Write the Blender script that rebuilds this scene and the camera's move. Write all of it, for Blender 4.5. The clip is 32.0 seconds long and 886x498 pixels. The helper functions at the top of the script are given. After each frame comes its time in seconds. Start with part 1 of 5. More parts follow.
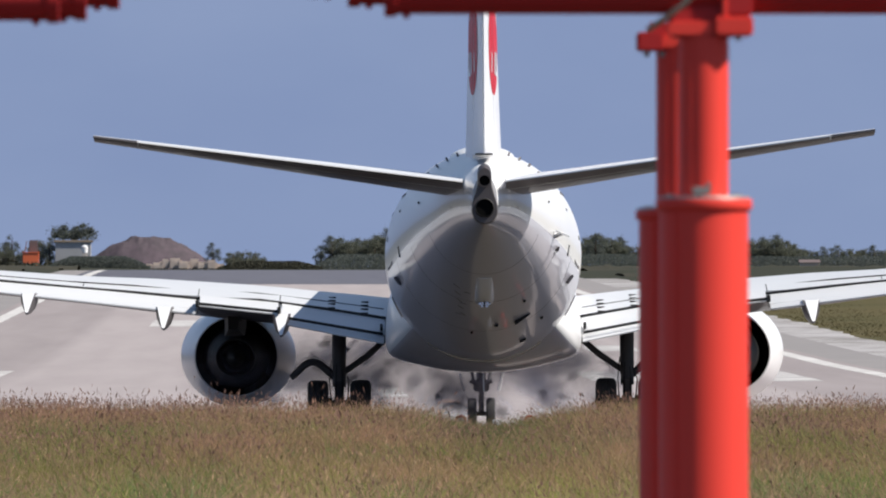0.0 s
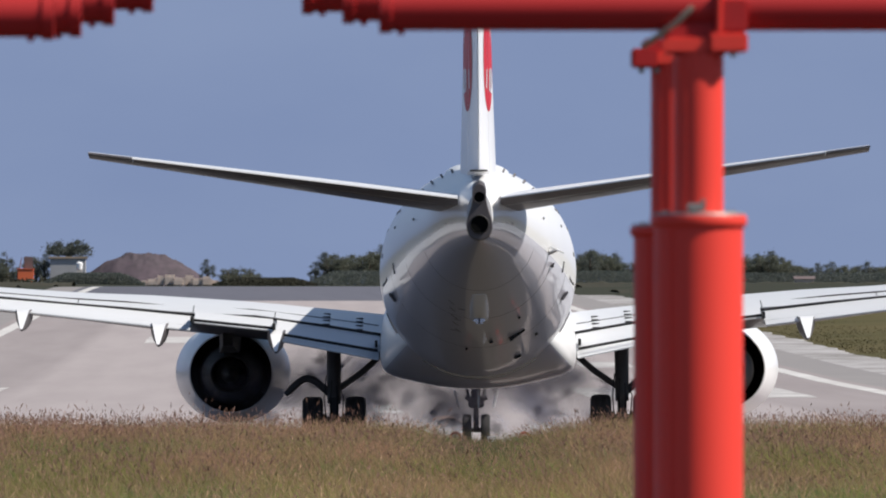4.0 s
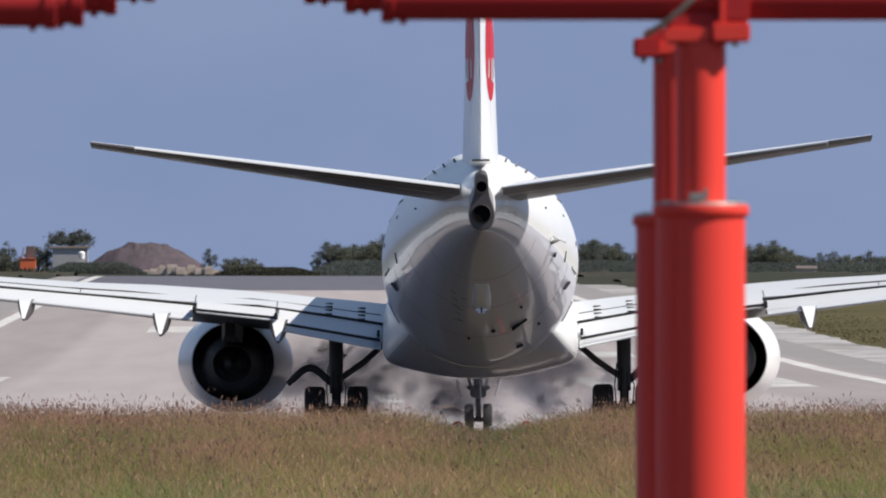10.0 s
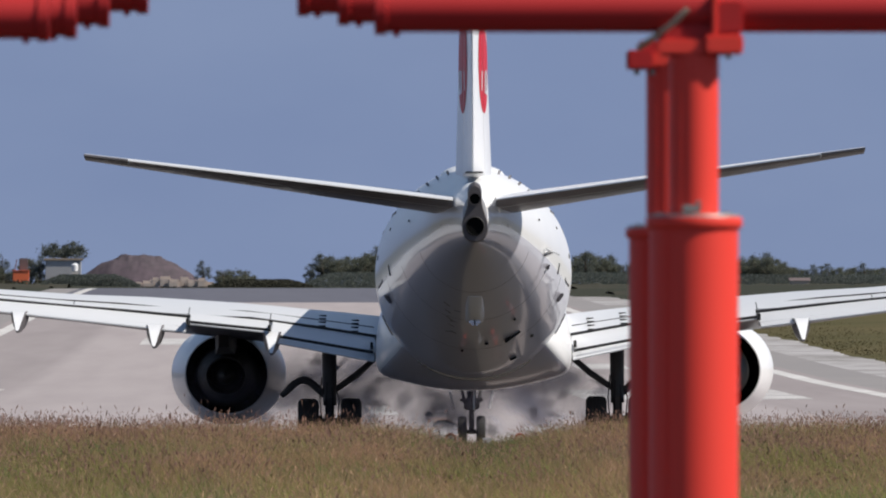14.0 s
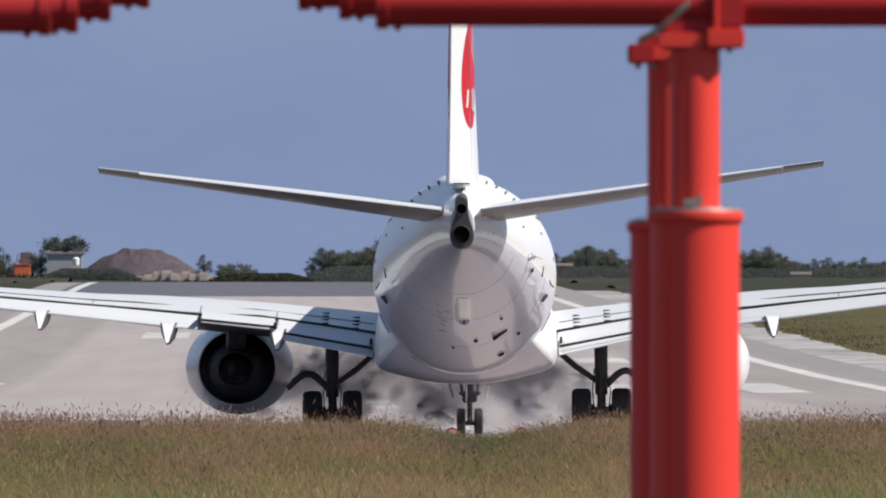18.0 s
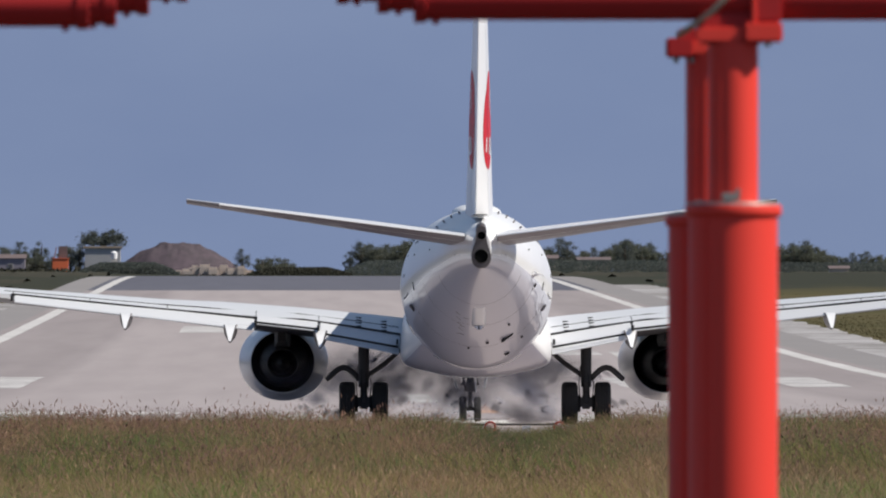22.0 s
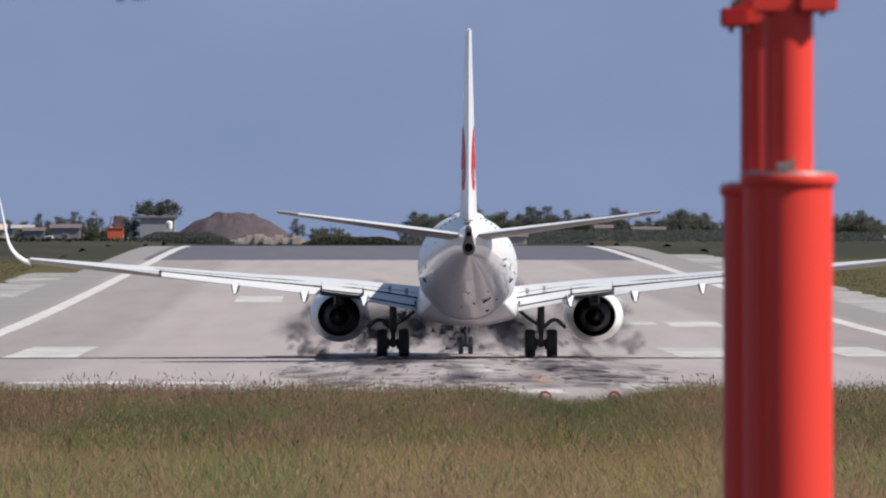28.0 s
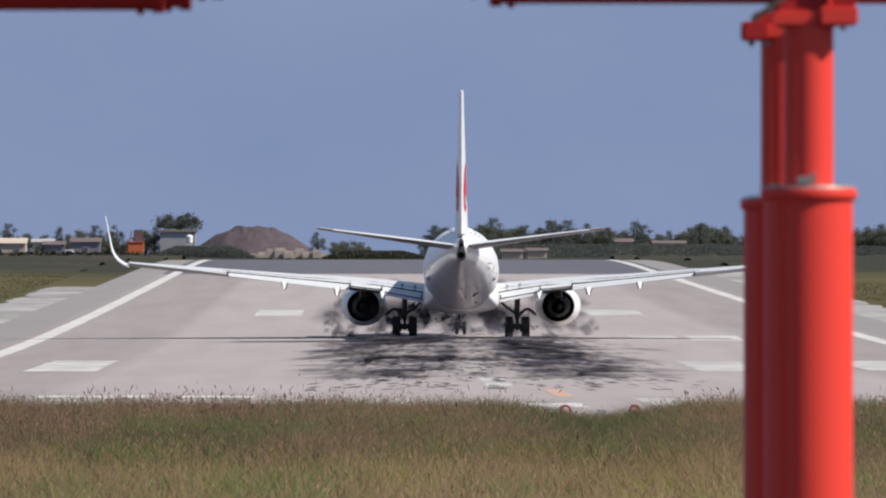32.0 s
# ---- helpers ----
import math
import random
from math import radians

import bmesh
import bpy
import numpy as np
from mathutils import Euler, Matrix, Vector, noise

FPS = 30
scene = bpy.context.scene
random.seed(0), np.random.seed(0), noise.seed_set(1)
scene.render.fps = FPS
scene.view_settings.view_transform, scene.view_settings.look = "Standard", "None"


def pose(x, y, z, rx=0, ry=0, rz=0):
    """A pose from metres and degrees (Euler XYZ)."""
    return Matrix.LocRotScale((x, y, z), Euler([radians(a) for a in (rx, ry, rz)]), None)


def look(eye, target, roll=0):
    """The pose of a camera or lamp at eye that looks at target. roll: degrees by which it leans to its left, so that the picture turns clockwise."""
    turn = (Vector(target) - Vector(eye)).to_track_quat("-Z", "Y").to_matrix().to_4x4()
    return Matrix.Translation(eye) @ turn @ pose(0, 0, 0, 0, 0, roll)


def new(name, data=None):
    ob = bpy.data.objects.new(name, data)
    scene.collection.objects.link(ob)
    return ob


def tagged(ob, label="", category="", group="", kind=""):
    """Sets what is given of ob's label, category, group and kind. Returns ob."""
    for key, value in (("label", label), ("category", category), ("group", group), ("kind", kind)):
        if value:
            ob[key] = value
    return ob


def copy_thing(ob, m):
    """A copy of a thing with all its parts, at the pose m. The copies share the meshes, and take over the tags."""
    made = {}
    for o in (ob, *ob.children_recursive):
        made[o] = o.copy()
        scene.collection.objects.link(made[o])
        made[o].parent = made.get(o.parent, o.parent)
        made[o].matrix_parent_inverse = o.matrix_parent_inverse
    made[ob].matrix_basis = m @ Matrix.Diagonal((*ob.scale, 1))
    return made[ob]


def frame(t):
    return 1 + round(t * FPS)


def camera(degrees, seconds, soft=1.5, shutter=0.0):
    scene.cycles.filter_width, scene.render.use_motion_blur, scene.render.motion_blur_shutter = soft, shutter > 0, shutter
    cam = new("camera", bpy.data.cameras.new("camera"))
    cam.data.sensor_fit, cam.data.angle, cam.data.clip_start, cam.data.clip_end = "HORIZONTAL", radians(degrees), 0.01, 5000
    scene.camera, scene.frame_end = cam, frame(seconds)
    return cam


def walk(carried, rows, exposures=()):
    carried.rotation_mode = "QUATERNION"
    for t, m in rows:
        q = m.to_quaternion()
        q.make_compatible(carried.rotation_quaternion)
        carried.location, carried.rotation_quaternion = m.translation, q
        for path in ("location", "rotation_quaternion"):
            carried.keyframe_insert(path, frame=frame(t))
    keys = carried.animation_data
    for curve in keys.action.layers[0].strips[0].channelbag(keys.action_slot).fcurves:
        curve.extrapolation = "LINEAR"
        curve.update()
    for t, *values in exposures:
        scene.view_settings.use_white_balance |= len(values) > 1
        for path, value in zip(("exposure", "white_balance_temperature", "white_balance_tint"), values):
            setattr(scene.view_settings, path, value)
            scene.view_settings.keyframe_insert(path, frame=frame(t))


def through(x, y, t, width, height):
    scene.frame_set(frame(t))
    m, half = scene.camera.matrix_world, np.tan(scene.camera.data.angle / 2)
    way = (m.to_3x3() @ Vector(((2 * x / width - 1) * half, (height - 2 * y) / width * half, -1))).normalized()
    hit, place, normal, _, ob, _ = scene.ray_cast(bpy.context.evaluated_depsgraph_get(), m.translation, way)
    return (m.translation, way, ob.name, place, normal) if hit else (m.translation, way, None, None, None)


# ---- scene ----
# ---- camera: a long lens on a tripod that follows the aircraft in small turns ----
EYE = (0.0, 0.0, 3.3)


def aim(yaw, pitch):
    """Camera pose from thousandths of a radian to the right and upwards."""
    a, b = yaw / 1000, pitch / 1000
    return look(EYE, (EYE[0] + 100 * math.sin(a), EYE[1] + 100 * math.cos(a), EYE[2] + 100 * math.tan(b)))


cam = camera(4.6518, 32.0, soft=2.0)
cam.data.dof.use_dof, cam.data.dof.focus_distance, cam.data.dof.aperture_fstop = True, 205.0, 19.0  # the near posts stand out of focus
walk(cam, [(t, aim(a, b)) for t, a, b in [
    (0, 16.803, 1.679), (0.5, 17.197, 1.917), (1, 17.238, 2.073), (1.5, 17.834, 2.389), (2, 17.518, 2.472), (2.5, 17.795, 2.865), (3, 18.073, 2.788),
    (3.5, 18.231, 3.264), (4, 17.280, 3.187), (4.5, 16.803, 3.425), (6.5, 17.596, 3.264), (7, 17.795, 3.580), (7.5, 17.596, 3.187),
    (8, 17.557, 3.026), (8.5, 18.034, 3.264), (9, 17.596, 2.710), (9.5, 17.161, 2.233), (10, 17.080, 2.233), (10.5, 17.477, 2.389),
    (11, 17.715, 2.549), (11.5, 18.350, 2.788), (12, 17.953, 2.549), (12.5, 17.474, 2.389), (13, 17.319, 2.549), (13.5, 17.399, 2.710),
    (14, 17.712, 3.342), (14.5, 17.795, 3.264), (16.5, 18.588, 3.104), (17, 18.746, 3.187), (17.5, 18.150, 2.865), (18, 17.596, 2.788),
    (18.5, 17.280, 2.710), (19, 16.526, 2.632), (19.5, 15.969, 2.948), (20, 15.415, 2.948), (20.5, 14.938, 3.026), (21, 15.135, 2.788),
    (21.5, 14.780, 2.627), (22, 14.104, 2.233), (22.5, 14.106, 1.834), (23, 13.907, 1.596), (23.5, 13.946, 1.280), (24, 13.627, 0.886),
    (24.5, 13.394, 0.487), (25, 12.440, 0.249), (25.5, 11.803, 0.565), (27.5, 9.663, -0.306), (28, 9.067, -0.544), (28.5, 8.632, -0.544),
    (29, 8.510, -0.228), (29.5, 8.632, -0.067), (30, 8.513, 0.171), (30.5, 7.995, -0.067), (31, 7.878, 0.249), (31.5, 7.518, 0.487),
    (32, 7.202, 0.725),
]], [(0, 0.12), (1, -0.15), (2, -0.1), (3, 0.0), (9, 0.0), (10, 0.04), (11, -0.04), (13, 0.0), (14, -0.1), (17, -0.1), (18, 0.0), (19, 0.0), (20, -0.28), (21, -0.2), (22, -0.18), (23, -0.12), (24, -0.08), (25, 0.0), (32, 0.0)])

# ---- light ----
SUN_EL, SUN_AZ = radians(46.3), radians(106)
sun = new("sun", bpy.data.lights.new("sun", "SUN"))
sun.data.energy, sun.data.angle, sun.data.color = 5.6, radians(0.5), (1.0, 0.94, 0.85)
sun_way = Vector((math.sin(SUN_AZ) * math.cos(SUN_EL), math.cos(SUN_AZ) * math.cos(SUN_EL), math.sin(SUN_EL)))
sun.matrix_world = look(sun_way * 50, (0, 0, 0))

world = bpy.data.worlds.new("sky")
scene.world = world
world.use_nodes = True
wt = world.node_tree
sky = wt.nodes.new("ShaderNodeTexSky")
sky.sky_type, sky.sun_disc = "NISHITA", False
sky.sun_elevation, sky.sun_rotation = SUN_EL, SUN_AZ
sky.altitude, sky.air_density, sky.dust_density = 20, 1.0, 0.4
bg = wt.nodes["Background"]
bg.inputs["Strength"].default_value = 0.09
# blue-grey distance haze low over the horizon, clear sky above it
co = wt.nodes.new("ShaderNodeTexCoord")
sep = wt.nodes.new("ShaderNodeSeparateXYZ")
low = wt.nodes.new("ShaderNodeMapRange")
low.inputs["From Min"].default_value, low.inputs["From Max"].default_value = 0.03, 0.30
haze = wt.nodes.new("ShaderNodeMix")
haze.data_type = "RGBA"
wisps = wt.nodes.new("ShaderNodeTexNoise")
wisps.inputs["Scale"].default_value, wisps.inputs["Detail"].default_value = 22, 5
tone = wt.nodes.new("ShaderNodeValToRGB")
tone.color_ramp.elements[0].position, tone.color_ramp.elements[0].color = 0.3, (2.34, 3.08, 5.10, 1)
tone.color_ramp.elements[1].position, tone.color_ramp.elements[1].color = 0.75, (2.74, 3.5, 5.48, 1)
stretch = wt.nodes.new("ShaderNodeMapping")
stretch.inputs["Scale"].default_value = (1, 1, 2.2)
wt.links.new(co.outputs["Generated"], sep.inputs[0])
wt.links.new(co.outputs["Generated"], stretch.inputs[0])
wt.links.new(stretch.outputs[0], wisps.inputs["Vector"])
wt.links.new(wisps.outputs["Fac"], tone.inputs[0])
wt.links.new(sep.outputs["Z"], low.inputs["Value"])
wt.links.new(low.outputs[0], haze.inputs["Factor"])
wt.links.new(tone.outputs[0], haze.inputs["A"])
wt.links.new(sky.outputs[0], haze.inputs["B"])
wt.links.new(haze.outputs["Result"], bg.inputs["Color"])


# ---- materials ----
def material(name, color, rough=0.6, metal=0.0, grain=0.0, scale=8.0, second=None, coat=0.0, bump=0.0, island=0.0, big=0.0, spec=0.5, deep=1.0):
    """A procedural surface: two scales of noise between two colours, optional relief and variation per piece."""
    m = bpy.data.materials.new(name)
    m.use_nodes = True
    nt = m.node_tree
    p = nt.nodes["Principled BSDF"]
    p.inputs["Roughness"].default_value, p.inputs["Metallic"].default_value = rough, metal
    p.inputs["Coat Weight"].default_value, p.inputs["Coat Roughness"].default_value = coat, 0.06
    p.inputs["Specular IOR Level"].default_value = spec
    base = (*color, 1)
    p.inputs["Base Color"].default_value = base
    if not (grain or island or big):
        return m
    other = (*(second or [c * 0.6 for c in color]), 1)
    tc = nt.nodes.new("ShaderNodeTexCoord")
    fine = nt.nodes.new("ShaderNodeTexNoise")
    fine.inputs["Scale"].default_value, fine.inputs["Detail"].default_value = scale, 6
    nt.links.new(tc.outputs["Object"], fine.inputs["Vector"])
    wide = nt.nodes.new("ShaderNodeTexNoise")
    wide.inputs["Scale"].default_value, wide.inputs["Detail"].default_value = scale * 0.11, 3
    lay = nt.nodes.new("ShaderNodeMapping")
    lay.inputs["Scale"].default_value = (1, deep, 1)
    nt.links.new(tc.outputs["Object"], lay.inputs[0])
    nt.links.new(lay.outputs[0], wide.inputs["Vector"])
    total = None
    terms = [(fine.outputs["Fac"], grain), (wide.outputs["Fac"], big)]
    if island:
        geo = nt.nodes.new("ShaderNodeNewGeometry")
        terms.append((geo.outputs["Random Per Island"], island))
    for out, w in terms:
        if not w:
            continue
        sub = nt.nodes.new("ShaderNodeMath")
        sub.operation = "MULTIPLY_ADD"
        sub.inputs[1].default_value, sub.inputs[2].default_value = 2 * w, 0.5 - w if total is None else -w
        nt.links.new(out, sub.inputs[0])
        if total is not None:
            add = nt.nodes.new("ShaderNodeMath")
            add.operation = "ADD"
            nt.links.new(total, add.inputs[0])
            nt.links.new(sub.outputs[0], add.inputs[1])
            total = add.outputs[0]
        else:
            total = sub.outputs[0]
    mix = nt.nodes.new("ShaderNodeMix")
    mix.data_type = "RGBA"
    mix.inputs["A"].default_value, mix.inputs["B"].default_value = base, other
    nt.links.new(total, mix.inputs["Factor"])
    nt.links.new(mix.outputs["Result"], p.inputs["Base Color"])
    if bump:
        bp = nt.nodes.new("ShaderNodeBump")
        bp.inputs["Strength"].default_value, bp.inputs["Distance"].default_value = bump, 0.02
        nt.links.new(fine.outputs["Fac"], bp.inputs["Height"])
        nt.links.new(bp.outputs[0], p.inputs["Normal"])
    return m


WHITE = material("white_gloss_paint", (0.90, 0.90, 0.905), 0.30, 0, 0.12, 2.5, (0.83, 0.83, 0.84), coat=0.22, big=0.15)
WINGTOP = material("light_grey_wing_paint", (0.70, 0.71, 0.73), 0.35, 0, 0.15, 3.0, (0.60, 0.61, 0.63), big=0.2)
# underside greys: real grey paint, deepened to carry the shade below
STABGREY = material("shaded_grey_tail_paint", (0.235, 0.205, 0.215), 0.45, 0, 0.2, 3.0, (0.17, 0.15, 0.16), coat=0.1)
SHADED_GREY = material("shaded_grey_paint", (0.125, 0.112, 0.122), 0.45, 0, 0.15, 3.0, (0.095, 0.088, 0.092), coat=0.1)
BELLY = material("pale_grey_belly", (0.61, 0.605, 0.68), 0.33, 0, 0.15, 2.0, (0.53, 0.525, 0.59), coat=0.55, big=0.15)
CONEGREY = material("dull_metal_cone", (0.135, 0.115, 0.115), 0.45, 0.4, 0.2, 8.0, (0.08, 0.072, 0.072))
RED = material("red_tail_paint", (0.66, 0.012, 0.028), 0.5, coat=0.08, grain=0.05, scale=4, spec=0.3)
SEAM = material("dark_gap", (0.02, 0.02, 0.022), 0.8, grain=0.1, scale=6)
STEEL = material("worn_steel", (0.30, 0.30, 0.31), 0.4, 0.8, 0.2, 14, (0.16, 0.15, 0.15))
BARE = material("polished_aluminium", (0.75, 0.76, 0.78), 0.16, 0.9, 0.1, 5, (0.6, 0.6, 0.62))
GEARGREY = material("gear_grey_paint", (0.075, 0.072, 0.075), 0.5, 0.1, 0.2, 12, (0.03, 0.03, 0.03))
RUBBER = material("tyre_rubber", (0.022, 0.022, 0.024), 0.85, 0, 0.2, 20, (0.04, 0.038, 0.036))
# heat-stained metal, deepened further for the shade inside the engines
BURNT_SHADED = material("stained_shaded_metal", (0.03, 0.028, 0.028), 0.7, 0.3, 0.25, 7, (0.03, 0.03, 0.03))
# for flat black discs that carry the shade of open bores
BORE = material("black_exhaust_bore", (0.004, 0.004, 0.004), 0.95, spec=0.1)
# duct coloured near black for the shade inside the back-lit nozzle
DUCT_SHADE = material("shade_black_duct", (0.015, 0.015, 0.016), 0.8, 0, 0.2, 7, (0.03, 0.03, 0.03))
POLE = material("orange_red_paint", (0.85, 0.058, 0.038), 0.48, 0, 0.10, 6.0, (0.77, 0.050, 0.033), coat=0.04, big=0.15, spec=0.35)
# darker copy of the posts' red, with the beams' shade in its colour
SHADED_RED = material("shaded_red_paint", (0.49, 0.024, 0.024), 0.55, 0, 0.15, 6.0, (0.38, 0.018, 0.018), big=0.2, spec=0.3)
ZINC = material("galvanised_steel", (0.42, 0.41, 0.38), 0.5, 0.5, 0.2, 30, (0.28, 0.27, 0.24))
STRAP = material("beige_strap", (0.50, 0.42, 0.30), 0.8, 0, 0.2, 30, (0.38, 0.30, 0.20))
LINE_WORN = material("faded_white_marking", (0.60, 0.58, 0.56), 0.75, 0, 1.1, 0.8, (0.33, 0.31, 0.305), big=1.3)
TUSSOCK = material("meadow_tussock", (0.115, 0.092, 0.050), 0.95, 0, 0, 0.3, (0.074, 0.070, 0.036), island=0.2, big=0.4, spec=0.05)
LINE = material("worn_white_marking", (0.69, 0.67, 0.65), 0.7, 0, 0.6, 1.2, (0.44, 0.42, 0.40), big=0.5)
ORANGE_MARK = material("orange_marking", (0.62, 0.33, 0.20), 0.7, 0, 0.9, 2.0, (0.40, 0.33, 0.29), big=0.9)
CONCRETE = material("pale_concrete", (0.42, 0.40, 0.40), 0.85, 0, 1.4, 0.5, (0.19, 0.175, 0.16), big=1.2)
SHOULDER = material("dark_shoulder_asphalt", (0.215, 0.20, 0.198), 0.85, 0, 0.5, 0.5, (0.28, 0.26, 0.25), big=0.35)
SCRUB = material("dark_scrub", (0.044, 0.048, 0.036), 0.95, 0, 0.3, 0.3, (0.062, 0.056, 0.042), island=0.2, spec=0.05)
# leaf colours raised and greyed: distance haze is put into them
LEAF = material("leaves", (0.135, 0.15, 0.105), 0.95, 0, 0, 1, (0.15, 0.15, 0.125), island=0.5, spec=0.05)
LEAF_DARK = material("dark_leaves", (0.115, 0.135, 0.115), 0.95, 0, 0, 1, (0.135, 0.14, 0.13), island=0.5, spec=0.05)
BARK = material("bark", (0.10, 0.075, 0.05), 0.9, 0, 0.3, 3)
PLASTER = material("weathered_plaster", (0.62, 0.59, 0.57), 0.85, 0, 0.25, 0.8, (0.45, 0.41, 0.36), big=0.2)
GREYWALL = material("grey_wall_plaster", (0.46, 0.46, 0.48), 0.9, 0, 0.3, 0.6, (0.28, 0.28, 0.29), big=0.3)
ROOF = material("pale_roof", (0.42, 0.42, 0.43), 0.7, 0, 0.25, 1.0, (0.35, 0.34, 0.33))
GLASSDARK = material("dark_window_glass", (0.10, 0.10, 0.105), 0.1)
RUST = material("rusty_brown", (0.22, 0.085, 0.05), 0.8, 0, 0.3, 1.0, (0.14, 0.06, 0.04))
MASTBROWN = material("dull_brown_cladding", (0.17, 0.125, 0.12), 0.85, 0, 0.3, 1.0, (0.12, 0.095, 0.095))
VIOLETWALL = material("grey_violet_plaster", (0.27, 0.25, 0.30), 0.9, 0, 0.3, 0.7, (0.20, 0.18, 0.22), big=0.3)
CREAM = material("cream_plaster", (0.58, 0.49, 0.41), 0.85, 0, 0.25, 0.8, (0.46, 0.37, 0.31), big=0.25)
SHELTER = material("orange_cladding", (0.75, 0.17, 0.06), 0.6, 0, 0.15, 1.0, (0.6, 0.12, 0.05))
MOUND = material("brown_dry_scrub", (0.122, 0.094, 0.110), 0.95, 0, 0.7, 0.9, (0.066, 0.060, 0.064), big=0.8, bump=0.6, spec=0.05)
STONE = material("pale_stone", (0.62, 0.53, 0.46), 0.9, 0, 0.6, 0.6, (0.36, 0.30, 0.27), big=0.4)
ROCKGREY = material("grey_rubble", (0.115, 0.11, 0.125), 0.9, 0, 0.5, 0.9, (0.07, 0.07, 0.075), big=0.7, bump=0.6)
LENS_RED = material("red_lamp_housing", (0.50, 0.05, 0.035), 0.4, coat=0.3)
LENS_PALE = material("pale_lamp_lens", (0.62, 0.42, 0.40), 0.2, coat=0.4)
WHITEPLATE = material("white_marker_paint", (0.72, 0.72, 0.78), 0.6, 0, 0.2, 4.0)
GRASS_GREEN = material("green_grass", (0.148, 0.132, 0.034), 0.85, 0, 0, 4.0, (0.315, 0.178, 0.100), island=0.25, big=2.4, deep=0.08)
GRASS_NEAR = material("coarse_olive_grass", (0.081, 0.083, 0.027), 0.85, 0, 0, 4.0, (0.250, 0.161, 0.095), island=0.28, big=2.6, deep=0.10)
STRAW = material("pinkish_straw", (0.32, 0.21, 0.13), 0.8, 0, 0, 4.0, (0.20, 0.13, 0.08), island=0.35, big=0.6)
GRASS_DRY = material("dry_grass", (0.43, 0.270, 0.160), 0.8, 0, 0, 4.0, (0.285, 0.150, 0.100), island=0.32, big=1.9, deep=0.08)
SEED = material("brown_seed_heads", (0.135, 0.074, 0.060), 0.85, 0, 0, 5.0, (0.215, 0.120, 0.090), island=0.4, big=1.0, deep=0.05)
STALK_PALE = material("pale_straw_heads", (0.50, 0.335, 0.22), 0.8, 0, 0, 4.0, (0.33, 0.20, 0.13), island=0.5, big=1.2)
LUSH = material("yellow_green_grass", (0.26, 0.285, 0.060), 0.8, 0, 0, 4.0, (0.19, 0.185, 0.050), island=0.35, big=1.2)
SHADE_GRASS = material("shade_dark_grass", (0.034, 0.042, 0.015), 0.85, 0, 0, 4.0, (0.095, 0.062, 0.038), island=0.25, big=1.8, deep=0.08)
RANK = material("rank_green_grass", (0.100, 0.108, 0.024), 0.85, 0, 0, 4.0, (0.195, 0.128, 0.066), island=0.4, big=1.8, deep=0.08)
WEED = material("broad_green_weed", (0.098, 0.178, 0.025), 0.6, 0, 0, 3.0, (0.052, 0.086, 0.021), island=0.4)


def let_light_through(m, amount):
    """Leaves and blades are thin: part of the light comes through them."""
    nt = m.node_tree
    p, out = nt.nodes["Principled BSDF"], nt.nodes["Material Output"]
    tra, mix = nt.nodes.new("ShaderNodeBsdfTranslucent"), nt.nodes.new("ShaderNodeMixShader")
    mix.inputs[0].default_value = amount
    nt.links.new(p.inputs["Base Color"].links[0].from_socket, tra.inputs["Color"])
    nt.links.new(p.outputs[0], mix.inputs[1])
    nt.links.new(tra.outputs[0], mix.inputs[2])
    nt.links.new(mix.outputs[0], out.inputs["Surface"])


for leafy, amount in ((LEAF, 0.5), (LEAF_DARK, 0.5), (GRASS_GREEN, 0.32), (GRASS_DRY, 0.32), (GRASS_NEAR, 0.3), (WEED, 0.35), (SEED, 0.2), (SHADE_GRASS, 0.25), (STRAW, 0.3), (STALK_PALE, 0.3), (LUSH, 0.35), (RANK, 0.3), (TUSSOCK, 0.5)):
    let_light_through(leafy, amount)


